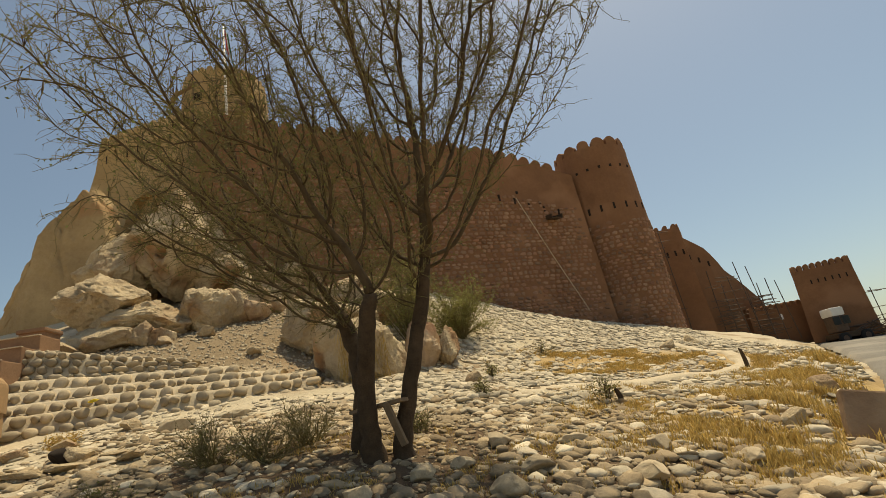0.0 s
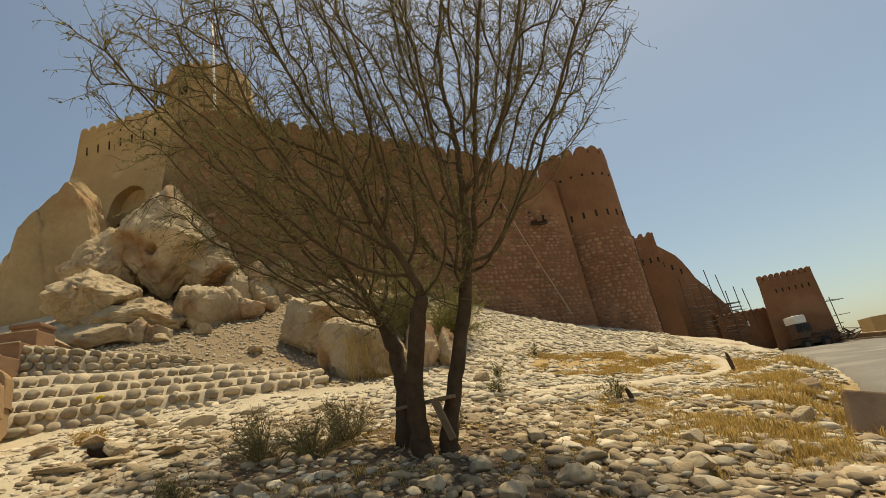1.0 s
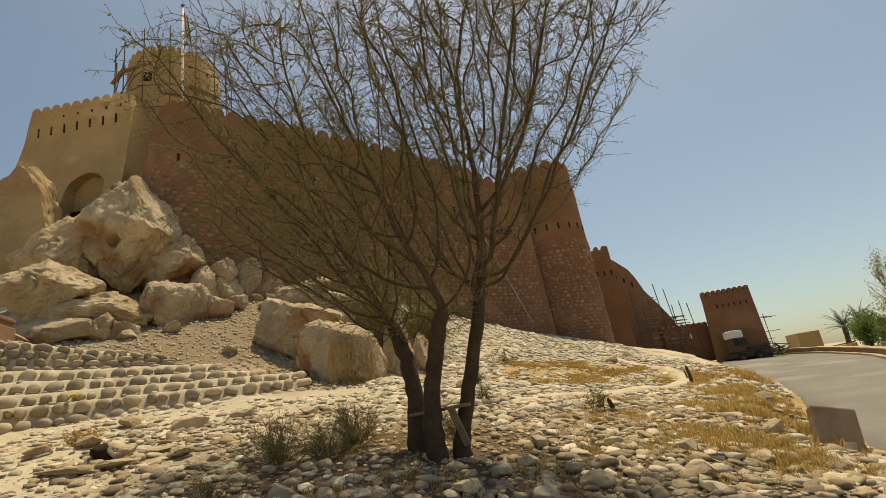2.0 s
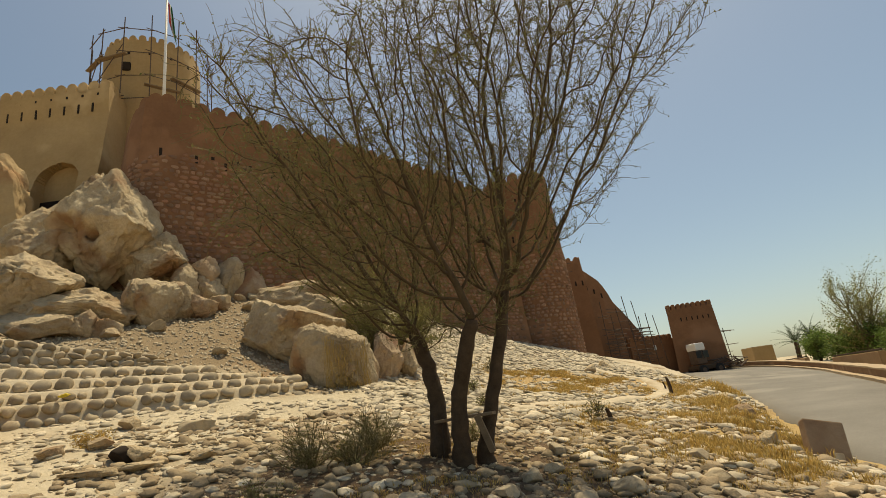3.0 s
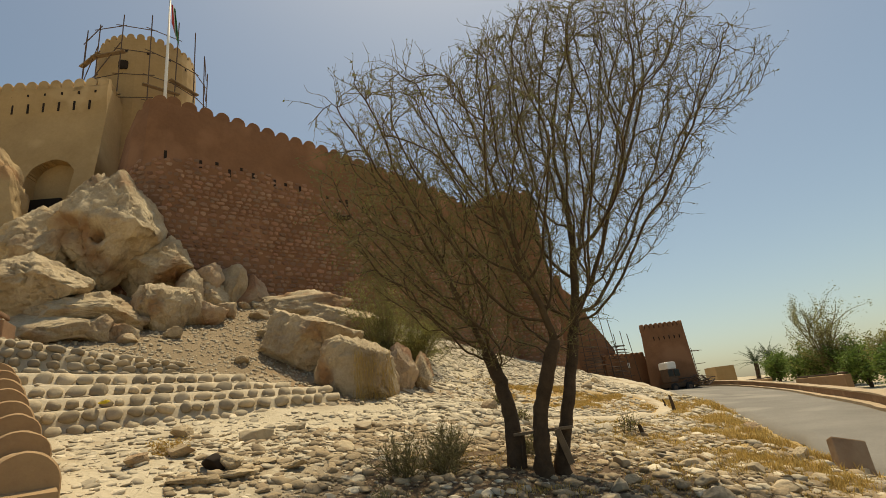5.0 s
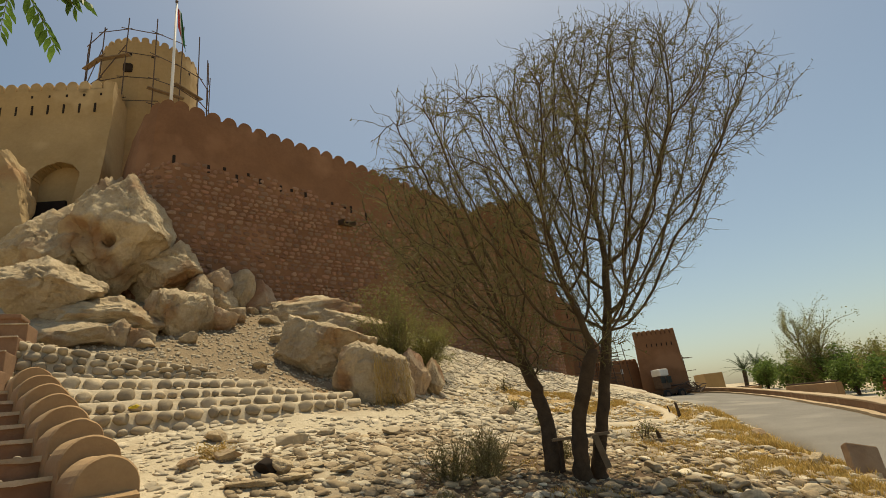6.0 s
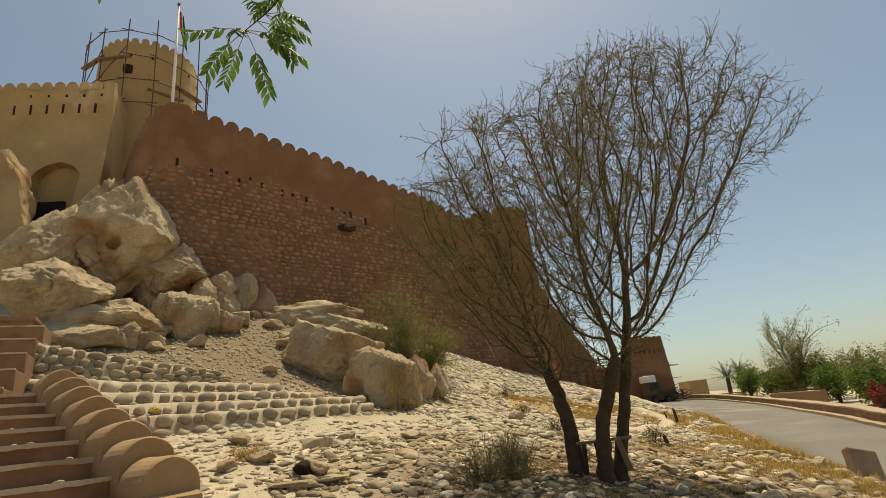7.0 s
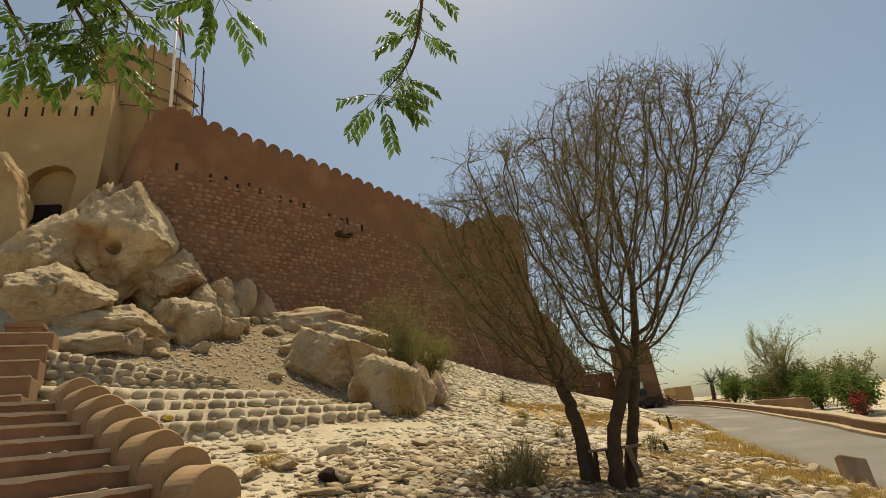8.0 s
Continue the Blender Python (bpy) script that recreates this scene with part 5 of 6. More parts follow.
def crown_starts():
    P, D, parent, can = [], [], [], []
    for s in STEMS:
        last = -1
        for (a, ra), (b, rb) in zip(s, s[1:]):
            a, b = np.array(a), np.array(b)
            n = max(1, round(float(np.linalg.norm(b - a)) / 0.15))
            for k in range(n):
                P.append(a + (b - a) * (k + 1) / n)
                D.append((b - a) / np.linalg.norm(b - a))
                parent.append(last)
                can.append(bool(P[-1][2] > 2.75))
                if last >= 0:
                    kids.setdefault(last, []).append(len(P) - 1)
                last = len(P) - 1
    return P, D, parent, can


def build_thorn_tree():
    rng = random.Random(17)
    t = thing("thorn_tree", "nearly leafless many-stemmed thorn tree on stony ground", "tree", (-0.95, 7.2, 1.4))
    for s in STEMS:
        fine = []
        for (a, ra), (b, rb) in zip(s, s[1:]):
            for k in range(5):
                q = Vector(a).lerp(Vector(b), k / 5)
                fine.append((q + Vector((rng.gauss(0, 0.01), rng.gauss(0, 0.01), 0)), (ra + (rb - ra) * k / 5) * rng.uniform(0.93, 1.07)))
        fine.append((Vector(s[-1][0]), s[-1][1] * 0.85))
        part("stem", tubes([fine], 12), M_BARK, t, "dark grey-brown furrowed stem", smooth=True)
    start = crown_starts()
    base = len(start[0])
    P, D, parent = grow_crown(start, CROWN, 5)
    P = [Vector(p) for p in P]
    n = len(P)
    area = [0.0] * n
    for i in range(n - 1, -1, -1):
        area[i] += 0 if area[i] else 0.0060 ** 2.2
        if parent[i] >= 0:
            area[parent[i]] += area[i]
    rad = [min(a ** (1 / 2.2), 0.085) for a in area]
    # runs that follow the stoutest shoot; the rest start runs of their own
    runs = []
    todo = [(parent[i], i) for i in range(base, n) if parent[i] < base]
    while todo:
        frm, i = todo.pop()
        run = [(P[frm], rad[i] * 1.12), (P[i], rad[i])]
        while kids.get(i):
            ch = sorted(kids[i], key=lambda c: -area[c])
            todo += [(i, c) for c in ch[1:]]
            i = ch[0]
            run.append((P[i], rad[i]))
        runs.append(run)
    runs.sort(key=lambda r: -r[1][1])
    thin, spurs, leaves = [], [], []
    for k, run in enumerate(runs):
        if k < 70 and len(run) > 5:
            part("limb", tubes([run], 7), M_LIMB, t, smooth=True)
        else:
            thin.append(run)
        for j in range(1, len(run)):
            (a, ra), (b, rb) = run[j - 1], run[j]
            if rb > 0.03:
                continue
            d = (b - a).normalized()
            last = j == len(run) - 1
            for q3 in range(3 if last else 2):
                side = d.cross(Vector((rng.gauss(0, 1), rng.gauss(0, 1), rng.gauss(0, 1)))).normalized()
                br = sprig(a.lerp(b, rng.random()), d * 0.85 + side * rng.uniform(0.3, 0.85) + Vector((0, 0, 0.08)), rng.uniform(0.16, 0.62), rng, 5, 0.2, 0.0056, 0.0022, 0.02)
                spurs.append(br)
                for q, rr in br[1:]:
                    if rng.random() < 0.55:
                        leaves.append(q)
                    if rng.random() < 0.55:
                        dd = (br[-1][0] - br[0][0]).normalized() * 0.7 + Vector((rng.gauss(0, 1), rng.gauss(0, 1), rng.gauss(0, 1))).normalized()
                        spurs.append([(q, 0.0036), (q + dd.normalized() * rng.uniform(0.04, 0.15), 0.0018)])
    tagged(part("branchwork", tubes(thin, 5), M_LIMB, t, "thin brown upswept branches"), kind="stuff")
    tagged(part("brushwood", tubes(spurs, 3), M_TWIG, t, "fine zigzag thorny olive twigs"), kind="stuff")
    tagged(part("foliage", leaf_quads(leaves, 0.036, rng), M_THORNLEAF, t, "sparse tiny olive leaves"), kind="stuff")


build_thorn_tree()


def build_bench():
    b = thing("bench", "rough board bench leaning among the tree stems", "bench", (-0.8, 6.85, 1.4))
    a, c = Vector((-1.17, 7.36, 1.83)), Vector((-0.43, 6.76, 1.86))
    d = c - a
    turn = d.to_track_quat('X', 'Z').to_matrix().to_4x4()
    part("seat", box_bm((d.length, 0.16, 0.045), (a + c) / 2, turn, 0.008), M_WOOD, b)
    for p, lean in ((a.lerp(c, 0.12), 4), (a.lerp(c, 0.38), -6)):
        part("leg", box_bm((0.06, 0.06, 0.5), (p.x, p.y, 1.57), Euler((0, radians(lean), 0)).to_matrix().to_4x4(), 0.008), M_DARKWOOD, b)
    p = a.lerp(c, 0.72)
    part("prop", box_bm((0.10, 0.045, 0.56), (p.x + 0.05, p.y - 0.08, 1.59), Euler((radians(12), radians(-14), radians(-38))).to_matrix().to_4x4(), 0.008), M_WOOD, b, "pale slanting board")


build_bench()


def shrub(name, label, at, height, spread, stems, seed, leaf_mat, leaf=0.04, leafy=1.0, twig_mat=None, upright=0.6, group=""):
    rng = random.Random(seed)
    t = thing(name, label, "shrub", at, group)
    lines, fine, leaves = [], [], []
    base = Vector(at)
    for _ in range(stems):
        g = rng.uniform(0, 6.283)
        out = Vector((math.cos(g), math.sin(g), 0)) * rng.uniform(0.1, 1) * spread
        p = base + Vector((rng.gauss(0, 0.08), rng.gauss(0, 0.08), -0.05))
        L = height * rng.uniform(0.6, 1.1)
        br = sprig(p, out + Vector((0, 0, upright * 1.5)), L, rng, 7, 0.12, 0.012 * height ** 0.5, 0.003, 0.03)
        lines.append(br)
        for _ in range(int(10 + 6 * L)):
            w = rng.uniform(0.2, 1) * 6.9
            i = int(w)
            q = br[i][0].lerp(br[i + 1][0], w - i)
            tw = sprig(q, (br[i + 1][0] - br[i][0]).normalized() + Vector((rng.gauss(0, 0.8), rng.gauss(0, 0.8), rng.gauss(0, 0.5))), rng.uniform(0.12, 0.4) * (0.5 + 0.4 * height), rng, 3, 0.2, 0.004, 0.002, 0.03)
            fine.append(tw)
            for c, rr in tw[1:]:
                for _ in range(3):
                    if rng.random() < leafy:
                        leaves.append(c + Vector((rng.gauss(0, 0.03), rng.gauss(0, 0.03), rng.gauss(0, 0.03))))
    tagged(part("stalkwork", tubes(lines, 5), twig_mat or M_TWIG, t), kind="stuff")
    tagged(part("brushwood", tubes(fine, 3), twig_mat or M_TWIG, t), kind="stuff")
    if leaves:
        tagged(part("foliage", leaf_quads(leaves, leaf, rng), leaf_mat, t), kind="stuff")
    return t


def build_shrubs():
    def at(x, y):
        return (x, y, ground_z(x, y))
    G = "dry shrubs near the tree"
    shrub("shrub", "low dry shrub with thin olive stems", at(-3.05, 7.3), 0.66, 1.6, 30, 1, M_SHRUBLEAF, 0.03, 0.16, group=G)
    shrub("shrub", "low dry shrub with thin olive stems", at(-2.45, 7.4), 0.64, 1.7, 30, 2, M_SHRUBLEAF, 0.03, 0.14, group=G)
    shrub("shrub", "low dry shrub with thin olive stems", at(-2.0, 8.2), 0.66, 1.6, 36, 3, M_SHRUBLEAF, 0.03, 0.1, group=G)
    shrub("shrub", "tiny dry weed with bare stems", at(-0.35, 8.4), 0.4, 0.9, 14, 4, M_SHRUBLEAF, 0.03, 0.25, group=G)
    shrub("shrub", "small dry weed on the dusty ground", at(-3.6, 5.9), 0.32, 0.9, 12, 5, M_SHRUBLEAF, 0.03, 0.3, group=G)
    shrub("shrub", "small dry weed on the dusty ground", at(-6.5, 9.6), 0.28, 1.1, 16, 6, M_STRAW, 0.04, 0.4, M_STRAW, group=G)
    shrub("green_shrub", "feathery green shrub behind the cracked boulder", at(-0.55, 18.3), 3.7, 0.55, 42, 7, M_FEATHER, 0.06, 0.9, upright=1.6)
    shrub("green_shrub", "rounded olive-green shrub below the wall", at(1.25, 20.2), 2.3, 1.3, 70, 8, M_FEATHER, 0.06, 1.0)
    # stalks on the slope
    for k, (x, y, h) in enumerate(((3.05, 9.95, 0.5), (1.45, 13.4, 0.4), (3.9, 18.6, 0.5), (0.9, 11.0, 0.35))):
        shrub("weed", "upright dark dry weed among pale stones", at(x, y), h, 0.25, 7, 20 + k, M_SHRUBLEAF, 0.04, 0.5, M_BARK, 1.2, "weeds on the slope")
    # straw hanging at the foot of the cracked boulder
    rng = random.Random(30)
    blades = []
    for _ in range(260):
        x = rng.uniform(-2.5, -1.25)
        y = 14.55 + 0.5 * (x + 2.0) + rng.uniform(-0.15, 0.1)
        z = ground_z(x, y) + rng.uniform(0.2, 1.5)
        blades.append(sprig(Vector((x, y, z)), Vector((rng.gauss(0, 0.2), -0.2, -1)), rng.uniform(0.4, 0.9), rng, 4, 0.12, 0.006, 0.002, -0.05))
    h = thing("straw_tuft", "dry straw hanging over the boulder's foot", "grass", (-1.9, 14.5, 3), kind="stuff")
    part("straw", tubes(blades, 3), M_STRAW, h)


build_shrubs()


def grass_field(name, label, count, seed, where, height, mat, blades=9):
    """Dry tufts as one mesh of bent blades."""
    rng = random.Random(seed)
    V, F = [], []
    made, tries = 0, 0
    while made < count and tries < 40 * count:
        tries += 1
        hit = where(rng)
        if hit is None:
            continue
        made += 1
        x, y, k = hit
        z = ground_z(x, y) - 0.02
        for _ in range(blades):
            g = rng.uniform(0, 6.283)
            h = height * k * rng.uniform(0.4, 1.15)
            lean = rng.uniform(0.1, 0.75) * h
            p = Vector((x + rng.gauss(0, 0.05), y + rng.gauss(0, 0.05), z))
            o = Vector((math.cos(g), math.sin(g), 0))
            s = Vector((-o.y, o.x, 0)) * 0.0055 * (0.7 + k * 0.5)
            q, e = p + o * lean * 0.35 + Vector((0, 0, h * 0.62)), p + o * lean + Vector((0, 0, h * 0.95))
            b = len(V)
            V += [p - s, p + s, q + s * 0.8, q - s * 0.8, e]
            F += [(b, b + 1, b + 2, b + 3), (b + 3, b + 2, b + 4)]
    return tagged(part(name, (V, F), mat), label, "grass", kind="stuff")


def build_path():
    """A narrow pale trodden path that climbs from the slope to the gate."""
    pts = []
    n = len(PATHLINE)
    for i in range(n - 1):
        a, b, c, d = PATHLINE[max(i - 1, 0)], PATHLINE[i], PATHLINE[i + 1], PATHLINE[min(i + 2, n - 1)]
        pts += [Vector([cubic(a[m], b[m], c[m], d[m], k / 8) for m in (0, 1)]) for k in range(8)]
    V, F = [], []
    for i, p in enumerate(pts):
        d = (pts[min(i + 1, len(pts) - 1)] - pts[max(i - 1, 0)]).normalized()
        o = Vector((-d.y, d.x))
        w = 0.24 + 0.06 * math.sin(i * 0.7)
        for u, h in ((-1.15, -0.08), (-0.9, 0.045), (-0.3, 0.06), (0.3, 0.06), (0.9, 0.045), (1.15, -0.08)):
            q = p + o * w * u
            V.append((q.x, q.y, ground_z(q.x, q.y) + h))
    for i in range(len(pts) - 1):
        for k in range(5):
            F.append((i * 6 + k, i * 6 + 6 + k, i * 6 + 7 + k, i * 6 + 1 + k))
    tagged(part("footpath", (V, F), M_LIME, smooth=True), "narrow pale trodden footpath across the slope", "path", kind="structure")


build_path()


def straw_right(rng):
    x, y = rng.uniform(1.0, 12), rng.uniform(3.0, 19.5)
    if not road_free(x, y):
        return None
    f, z, w = road_near(x, y)
    if path_near(x, y) < 0.32:
        return None
    edge = math.exp(-((f + 0.2) / 0.22) ** 2)
    patch = fbm(Vector((x * 0.55, y * 0.55, 8)))
    mid = math.exp(-((x - 6.6) / 2.9) ** 2 - ((y - 16.3) / 2.8) ** 2)
    low = math.exp(-((x - 5.0) / 2.4) ** 2 - ((y - 7.5) / 4.0) ** 2)
    if rng.random() > max(0.6 * edge, 1.1 * mid, 0.6 * low) * max(0.02, 2.2 * patch + 0.15):
        return None
    return x, y, rng.uniform(0.5, 1.2) * (1.0 + 0.8 * edge * (y > 6))


def build_grass():
    grass_field("dry_grass", "golden dry grass tufts beside the road", 7500, 2, straw_right, 0.135, M_STRAW, 10)
    grass_field("dry_grass", "short straw stubble between the stones", 2600, 3, lambda r: (lambda x, y: (x, y, r.uniform(0.5, 1)) if road_free(x, y) and fbm(Vector((x * 0.8, y * 0.8, 4))) > 0 else None)(r.uniform(-3, 8), r.uniform(3, 9)), 0.09, M_STRAW, 7)


build_grass()


# ---- loose things on the hillside ----
def build_loose():
    # cast slab by the road
    gz = ground_z(4.95, 6.45)
    s = thing("concrete_slab", "tilted dusty concrete slab standing by the road", "slab", (4.95, 6.45, gz))
    turn = Euler((radians(-20), radians(14), radians(-20))).to_matrix().to_4x4()
    b = box_bm((0.62, 0.18, 0.84), (4.98, 6.42, gz + 0.15), turn, 0.035)
    for v in b.verts:
        v.co += Vector((1, 1, 1)) * 0.012 * fbm(v.co * 5, 3)
    part("slab", b, M_ROADWALL, s)
    part("plaque", box_bm((0.16, 0.03, 0.14), (5.0, 6.27, gz + 0.0), turn, 0.006), M_LIME, s, "small pale plate at its foot")
    for at, size, seed in (((7.55, 10.75, 0.0), (0.65, 0.35, 0.42), 81), ((4.35, 6.9, 0.0), (0.35, 0.25, 0.25), 82), ((6.7, 10.3, 0.0), (0.4, 0.3, 0.22), 83), ((8.9, 20.0, 0.0), (0.7, 0.5, 0.5), 84), ((10.6, 21.5, 0.0), (0.9, 0.5, 0.45), 85), ((0.9, 12.9, 0), (0.45, 0.4, 0.35), 86)):
        z = ground_z(at[0], at[1]) + size[2] * 0.25
        rock("rock", "broken pale rock lying on dry grass", (at[0], at[1], z), size, seed, M_ROCK, 3, (0, 8, seed * 20), "rocks by the road", cuts=12, detail=0.08)
    # posts
    for x, y, h, r in ((8.32, 14.25, 0.62, 0.055), (9.0, 15.4, 0.3, 0.03), (3.25, 9.75, 0.28, 0.05)):
        z = ground_z(x, y)
        p = thing("post", "dark weathered stump of a wooden post", "post", (x, y, z), "posts on the slope")
        part("shaft", tubes([[(Vector((x, y, z - 0.1)), r * 1.15), (Vector((x - 0.02, y, z + h * 0.5)), r), (Vector((x - 0.06, y, z + h * 0.9)), r * 0.8), (Vector((x - 0.09, y + 0.01, z + h)), r * 0.25)]], 7), M_DARKWOOD, p)
    # flat slabs and a blackened stone on the dust
    for k, (x, y, sx, sy, sz, mat) in enumerate(((-5.95, 7.95, 0.75, 0.5, 0.12, M_ROCK), (-5.35, 8.0, 0.62, 0.42, 0.14, M_ROCK), (-5.0, 8.55, 0.6, 0.4, 0.12, M_ROCK), (-5.5, 8.5, 0.55, 0.4, 0.3, M_ROCK), (-4.6, 8.2, 0.5, 0.35, 0.1, M_ROCK),
                                                 (-6.3, 9.3, 0.5, 0.4, 0.24, M_ROCK), (-5.1, 10.7, 0.7, 0.45, 0.3, M_COBBLE), (-6.9, 9.0, 0.4, 0.3, 0.2, M_ROCK), (-4.3, 11.6, 0.6, 0.4, 0.22, M_COBBLE), (-2.9, 11.2, 0.55, 0.4, 0.25, M_COBBLE), (-3.6, 9.4, 0.5, 0.35, 0.22, M_COBBLE), (-6.6, 11.7, 0.55, 0.4, 0.3, M_ROCK))):
        z = ground_z(x, y) + sz * 0.3
        rock("flat_stone", "pale flat stone slab lying on the dusty ground", (x, y, z), (sx, sy, sz), 90 + k, mat, 4, (0, 4, 30 * k), "slabs on the dusty ground", cuts=14, lump=0.25, detail=0.05)
    z = ground_z(-5.75, 8.35)
    rock("burnt_stone", "soot-blackened stone among pale slabs", (-5.72, 8.4, z + 0.1), (0.38, 0.34, 0.3), 111, M_DARK, 3, (0, 0, 0), cuts=8, detail=0.08)
    rng = random.Random(44)
    near = [(-0.3, 6.05), (0.15, 6.3), (-2.0, 5.6), (-2.9, 6.1), (-0.9, 5.4), (-3.5, 6.6), (0.9, 5.7), (1.5, 6.6), (-1.6, 5.0), (-0.2, 4.9), (0.5, 5.1), (2.3, 6.1), (1.8, 5.2), (-2.5, 5.2), (3.0, 5.6), (0.7, 7.2)]
    for k, (x, y) in enumerate(near):
        s = rng.uniform(0.26, 0.42)
        rock("field_stone", "rounded grey-white field stone near the tree foot", (x, y, ground_z(x, y) + s * 0.16), (s, s * rng.uniform(0.7, 1), s * rng.uniform(0.5, 0.7)), 130 + k, M_STONE1, 4, (0, 6, rng.uniform(0, 180)), "larger stones round the tree", cuts=6, lump=0.2, detail=0.04)


M_STONE1 = material("grey_field_stone", (0.33, 0.255, 0.165), (0.55, 0.445, 0.305), 4, 25, 0.9, 0.6, 25, spread=0.2)
build_loose()


# ---- beyond the road ----
def leafy_mass(name, label, at, size, seed, mat, n_leaves, leaf, cat="tree", stems=6):
    """A bushy crown of small leaves on a few trunks, ragged in outline."""
    rng = random.Random(seed)
    t = thing(name, label, cat, at, "trees beyond the road")
    base = Vector(at)
    lines, places = [], []
    for _ in range(stems):
        g = rng.uniform(0, 6.283)
        e = Vector((math.cos(g) * size[0] * 0.35 * rng.random(), math.sin(g) * size[1] * 0.35 * rng.random(), size[2] * rng.uniform(0.6, 0.95)))
        main = sprig(base, e, e.length, rng, 8, 0.10, 0.10, 0.015, 0.0)
        lines.append(main)
        for _ in range(10):
            i = rng.randrange(2, 8)
            br = sprig(main[i][0], Vector((rng.gauss(0, 1), rng.gauss(0, 1), 0.5 + rng.random())), rng.uniform(0.3, 0.5) * size[2], rng, 5, 0.2, 0.03, 0.006, 0.04)
            lines.append(br)
    tips = [q for ln in lines for q, r in ln[2:]]
    for _ in range(n_leaves):
        c = rng.choice(tips)
        q = c + Vector((rng.gauss(0, size[0] * 0.065), rng.gauss(0, size[1] * 0.065), rng.gauss(0, size[2] * 0.05)))
        if fbm(q * 0.9, 3) > -0.25:
            places.append(q)
    part("trunk", tubes(lines, 5), M_TWIG if cat == "tree" else M_BARK, t)
    tagged(part("crown", leaf_quads(places, leaf, rng), mat, t), kind="stuff")
    return t


def palm(at, height, seed):
    rng = random.Random(seed)
    t = thing("date_palm", "dusty green date palm beyond the road", "palm", at, "palms beyond the road")
    base = Vector(at)
    top = base + Vector((0.2, 0, height))
    part("trunk", tubes([[(base.lerp(top, k / 10), 0.2 + 0.03 * (k % 2)) for k in range(11)]], 9), M_BARK, t)
    for k in range(26):
        g = k * 2.4
        el = rng.uniform(0.1, 1.3)
        d = Vector((math.cos(g) * math.cos(el), math.sin(g) * math.cos(el), math.sin(el)))
        ln = sprig(top, d, rng.uniform(1.7, 2.4), rng, 9, 0.03, 0.02, 0.005, -0.09)
        V, F = tubes([ln], 3)
        for i in range(1, 9):
            p, q = ln[i][0], ln[i + 1][0]
            dd = (q - p).normalized()
            s = dd.cross(Vector((0, 0, 1))).normalized()
            for w in (0.0, 0.33, 0.66):
                for sg in (-1, 1):
                    o = p.lerp(q, w)
                    e = o + (s * sg * 0.8 + dd * 0.7 + Vector((0, 0, -0.15))).normalized() * 0.42 * (1.1 - i / 12)
                    b = len(V)
                    V += [o - dd * 0.02, o + dd * 0.02, e]
                    F.append((b, b + 1, b + 2))
        part("frond", (V, F), M_PALM, t)


def build_beyond():
    def at(x, y):
        return (x, y, ground_z(x, y))
    for k, (x, y, s, mat) in enumerate(((25.0, 16.5, (3.4, 3.0, 2.6), M_GREEN), (28.0, 18.5, (3.6, 3.0, 2.8), M_GREEN), (22.0, 12.5, (3.4, 3.0, 2.4), M_GREEN), (20.0, 9.0, (3.2, 3.0, 2.4), M_GREEN), (31.5, 22.5, (3.6, 3.2, 3.0), M_GREEN), (34.5, 25.5, (3.8, 3.2, 3.4), M_GREEN), (37.0, 31.0, (4.0, 3.5, 3.2), M_GREEN), (40.0, 35.5, (4.2, 3.6, 3.2), M_GREEN), (35.0, 28.0, (3.6, 3.2, 3.0), M_GREEN), (42.5, 37.5, (4.2, 3.6, 3.0), M_GREEN), (18.5, 6.0, (3.0, 3.0, 2.2), M_SHRUBLEAF), (24.0, 10.0, (4, 3, 3.0), M_SHRUBLEAF))):
        leafy_mass("bush", "dense green garden bush beyond the low wall", at(x, y), [v * w for v, w in zip(s, (1.0, 1.0, 0.82))], 60 + k, mat, 5200, 0.17, "bush", 8)
    leafy_mass("dry_tree", "thin half-bare tree with olive foliage", at(34.5, 26.8), (2.0, 1.9, 6.2), 75, M_FEATHER, 12000, 0.10, "tree", 9)
    leafy_mass("dry_tree", "thin half-bare tree with olive foliage", at(27.0, 18.0), (2.0, 1.9, 3.3), 76, M_FEATHER, 10000, 0.10, "tree", 8)
    leafy_mass("flowering_bush", "bush with pink-red blossoms beside the wall", at(23.0, 15.6), (1.8, 1.4, 1.4), 77, M_FLOWER, 320, 0.11, "bush", 5)
    palm(at(44.0, 41.0), 2.0, 1)
    palm(at(46.0, 41.0), 2.4, 2)
    palm(at(30.0, 12.5), 2.6, 3)
    # small flat-roofed house and garden wall
    h = block_tower("house", "small flat-roofed tan house beyond the road", [(42.4, 44.7), (44.3, 43.9), (45.0, 46), (43.0, 46.8)], 2.0, 4.1, 0.0, M_TAN, None, "house")
    g = thing("garden_wall", "low tan garden wall with a dark timber rail", "wall", at(30, 26))
    for (x0, y0), (x1, y1), zt in (((41.5, 40.5), (34.0, 31.5), 2.2), ((30.5, 26.5), (23.5, 18.4), 1.95)):
        d = Vector((x1 - x0, y1 - y0, 0))
        mid = ((x0 + x1) / 2, (y0 + y1) / 2, zt - 0.6)
        part("wall_body", box_bm((d.length, 0.3, 1.3), mid, Euler((0, 0, math.atan2(d.y, d.x))).to_matrix().to_4x4(), 0.03), M_PARAPET, g)
        part("rail", box_bm((d.length, 0.12, 0.09), (mid[0], mid[1], zt + 0.12), Euler((0, 0, math.atan2(d.y, d.x))).to_matrix().to_4x4(), 0.02), M_DARKWOOD, g, "dark timber rail")


build_beyond()


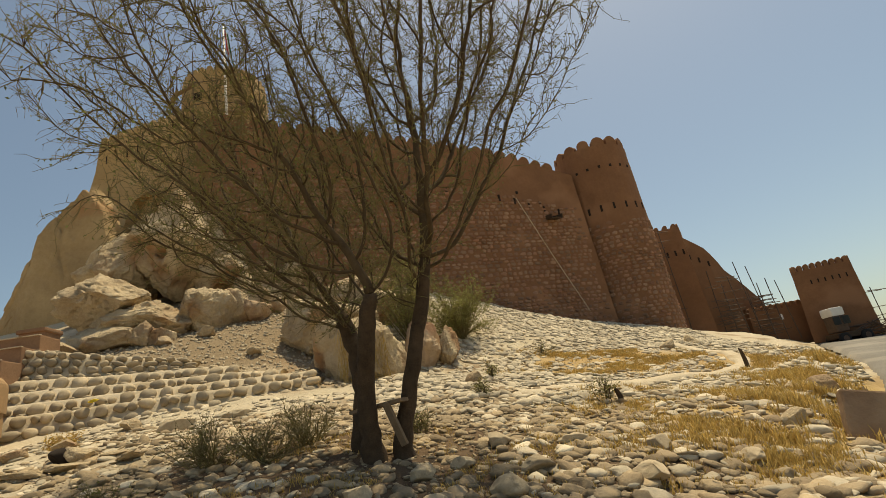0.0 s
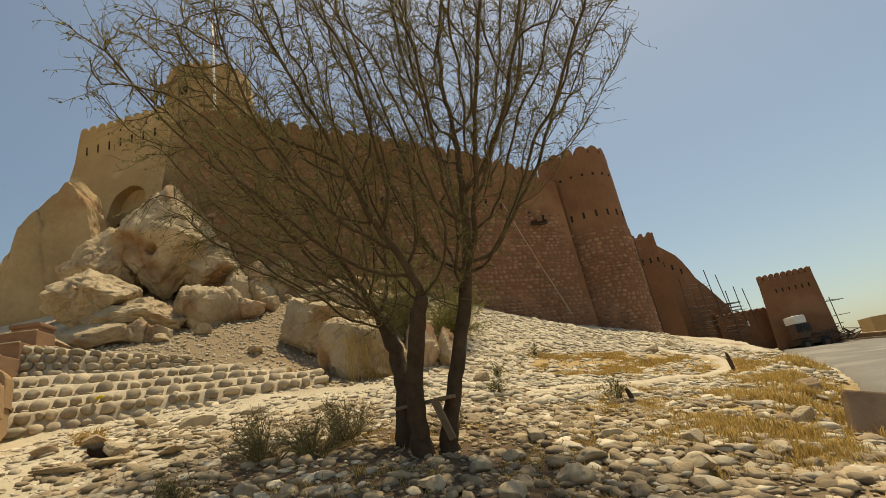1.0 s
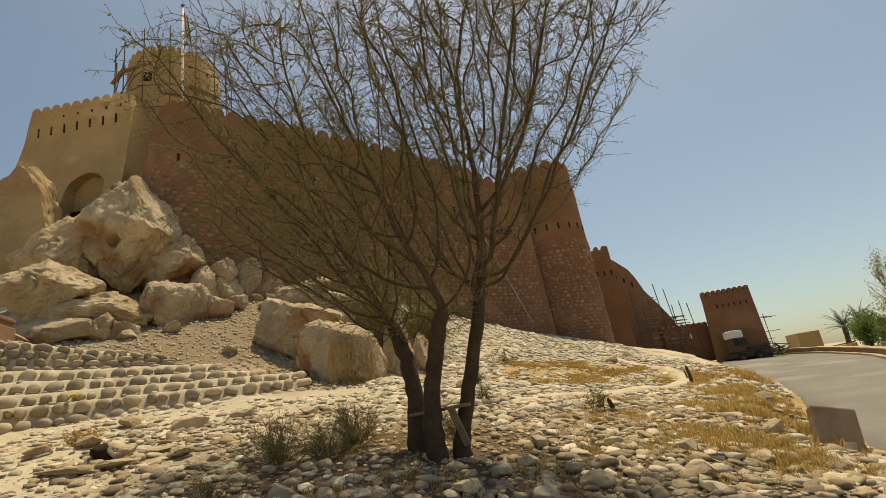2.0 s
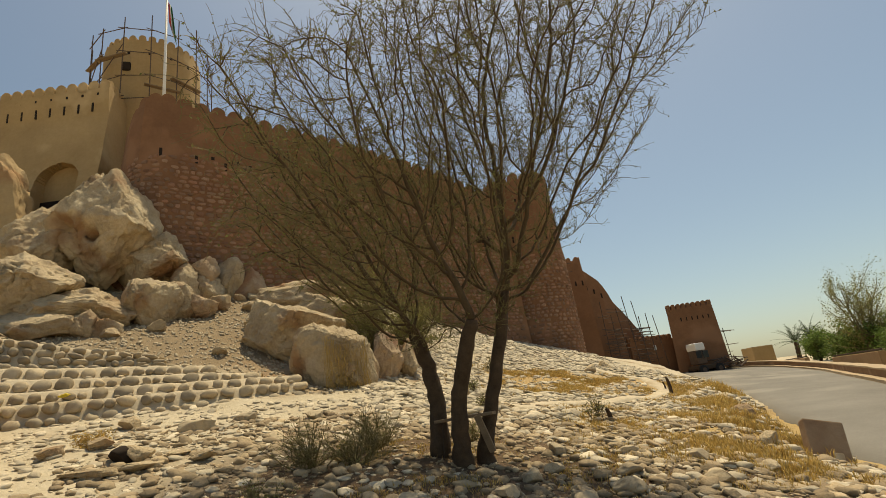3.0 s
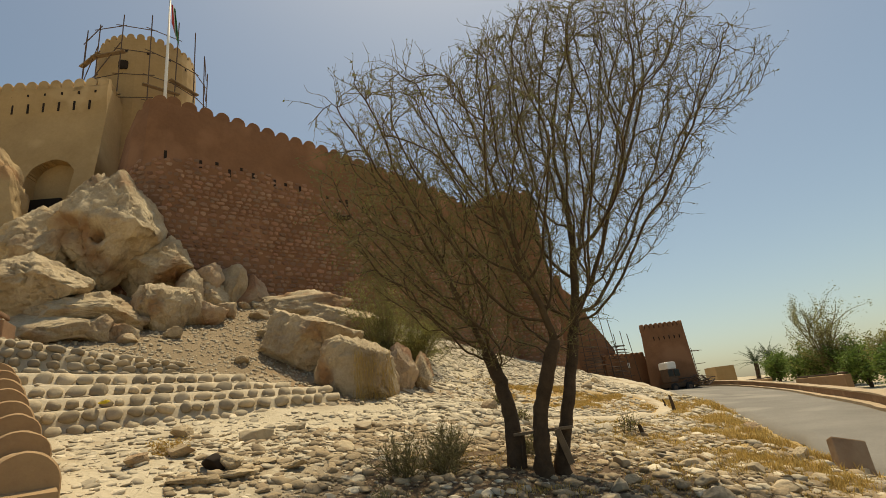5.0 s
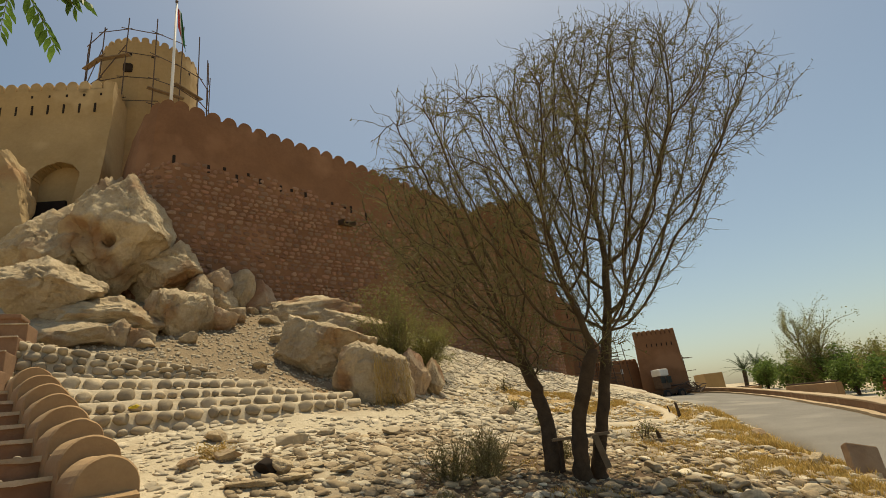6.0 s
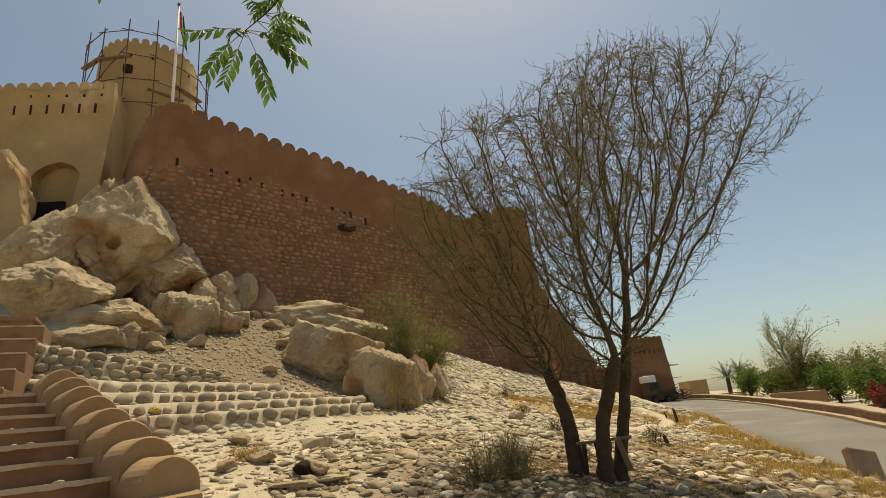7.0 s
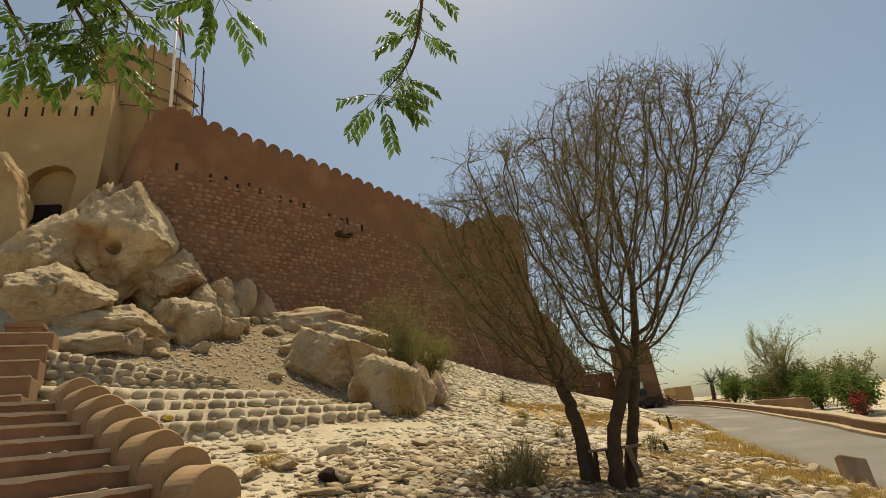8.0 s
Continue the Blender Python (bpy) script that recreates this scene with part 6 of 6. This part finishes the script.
# ---- the neem whose branches hang into view ----
def build_neem():
    rng = random.Random(19)
    root = Vector((-11.2, -1.2, ground_z(-11.2, -1.2)))
    t = thing("neem_tree", "green neem tree with hanging feathery leaves", "tree", root)
    crown = root + Vector((0.3, 0.3, 3.8))
    part("trunk", tubes([[(root - Vector((0, 0, 0.2)), 0.22), (root + Vector((0.05, 0.05, 1.2)), 0.17), (root + Vector((0.1, 0.2, 2.6)), 0.15), (crown, 0.12)]], 12), M_BARK, t, smooth=True)
    # hanging branches: points from the limb's far end down to the tip
    tips = (
        ((-6.82, 0.85, 5.35), (-6.78, 0.95, 4.87), (-6.79, 1.06, 4.56), (-6.86, 1.12, 4.34), (-7.0, 1.16, 4.16)),
        ((-8.6, 1.0, 5.2), (-8.5, 1.25, 4.8), (-8.36, 1.36, 4.5), (-8.24, 1.42, 4.32)),
        ((-8.9, 1.1, 5.1), (-8.75, 1.3, 4.75), (-8.62, 1.45, 4.5), (-8.55, 1.5, 4.38)),
        ((-8.1, 1.0, 5.4), (-8.02, 1.15, 5.0), (-7.9, 1.2, 4.78), (-7.76, 1.22, 4.62)),
        ((-8.4, 1.0, 5.3), (-8.33, 1.2, 4.95), (-8.25, 1.32, 4.68), (-8.15, 1.36, 4.52)),
    )
    V, F = [], []
    stalks = []

    def compound(p, d, length):
        """A pinnate leaf: a stalk with paired, pointed, slightly curved leaflets."""
        ln = sprig(p, d, length, rng, 6, 0.05, 0.0022, 0.001, -0.09)
        stalks.append(ln)
        n = 7
        for j in range(n):
            w = (0.36 + 0.64 * j / (n - 1)) * 5.99
            i = int(w)
            o = ln[i][0].lerp(ln[i + 1][0], w - i)
            dd = (ln[i + 1][0] - ln[i][0]).normalized()
            s = dd.cross(Vector((rng.gauss(0, 0.25), rng.gauss(0, 0.25), 1))).normalized()
            for sg in (-1, 1):
                L = length * 0.29 * rng.uniform(0.8, 1.1) * (1 - 0.25 * abs(j / n - 0.4))
                lf = (s * sg * 0.85 + dd * 0.55 + Vector((0, 0, -0.75 + rng.gauss(0, 0.15)))).normalized()
                wd = lf.cross(dd).cross(lf).normalized() * L * 0.17
                up = lf.cross(wd).normalized() * L * 0.05
                b = len(V)
                V.extend([o, o + lf * L * 0.3 + wd, o + lf * L * 0.7 + wd * 0.75 - up, o + lf * L + wd * 0.5 - up * 2, o + lf * L * 0.7 - wd * 0.7 - up, o + lf * L * 0.3 - wd * 0.9, o + lf * L * 0.5 + up])
                F.extend([(b, b + 1, b + 6), (b + 1, b + 2, b + 6), (b + 2, b + 3, b + 6), (b + 3, b + 4, b + 6), (b + 4, b + 5, b + 6), (b + 5, b, b + 6)])
    for k, pts in enumerate(tips):
        top = Vector(pts[0])
        arch = crown.lerp(top, 0.5) + Vector((0, -0.3, 1.3))
        line = [(crown, 0.07), (arch, 0.045), (top, 0.02)]
        for j, q in enumerate(pts[1:]):
            line.append((Vector(q), 0.011 - 0.003 * j))
        smooth_line = []
        P = [q for q, r in line]
        R = [r for q, r in line]
        for i in range(len(P) - 1):
            a, b, c, d = P[max(i - 1, 0)], P[i], P[i + 1], P[min(i + 2, len(P) - 1)]
            for s in range(5):
                u = s / 5
                smooth_line.append((Vector([cubic(a[m], b[m], c[m], d[m], u) for m in range(3)]), R[i] + (R[i + 1] - R[i]) * u))
        smooth_line.append((P[-1], R[-1]))
        part("branch", tubes([smooth_line], 7), M_BARK, t, smooth=True)
        # rosette at the tip, leaves along the last stretch
        tip = P[-1]
        for m in range(7):
            g = m * 0.9 + rng.uniform(-0.2, 0.2)
            compound(tip, Vector((math.cos(g), math.sin(g), rng.uniform(-0.8, 0.15))), rng.uniform(0.24, 0.30))
        for m in range((24, 26, 22, 16, 20)[k]):
            w = rng.uniform(0.5, 0.97)
            q = smooth_line[int(w * (len(smooth_line) - 1))][0]
            g = rng.uniform(0, 6.283)
            compound(q, Vector((math.cos(g), math.sin(g), rng.uniform(-0.7, 0.25))), rng.uniform(0.15, 0.26))
    tagged(part("stalkwork", tubes(stalks, 3), M_TWIG, t), kind="stuff")
    tagged(part("leaves", (V, F), M_NEEM, t, "curved pointed green leaflets"), kind="stuff")


build_neem()
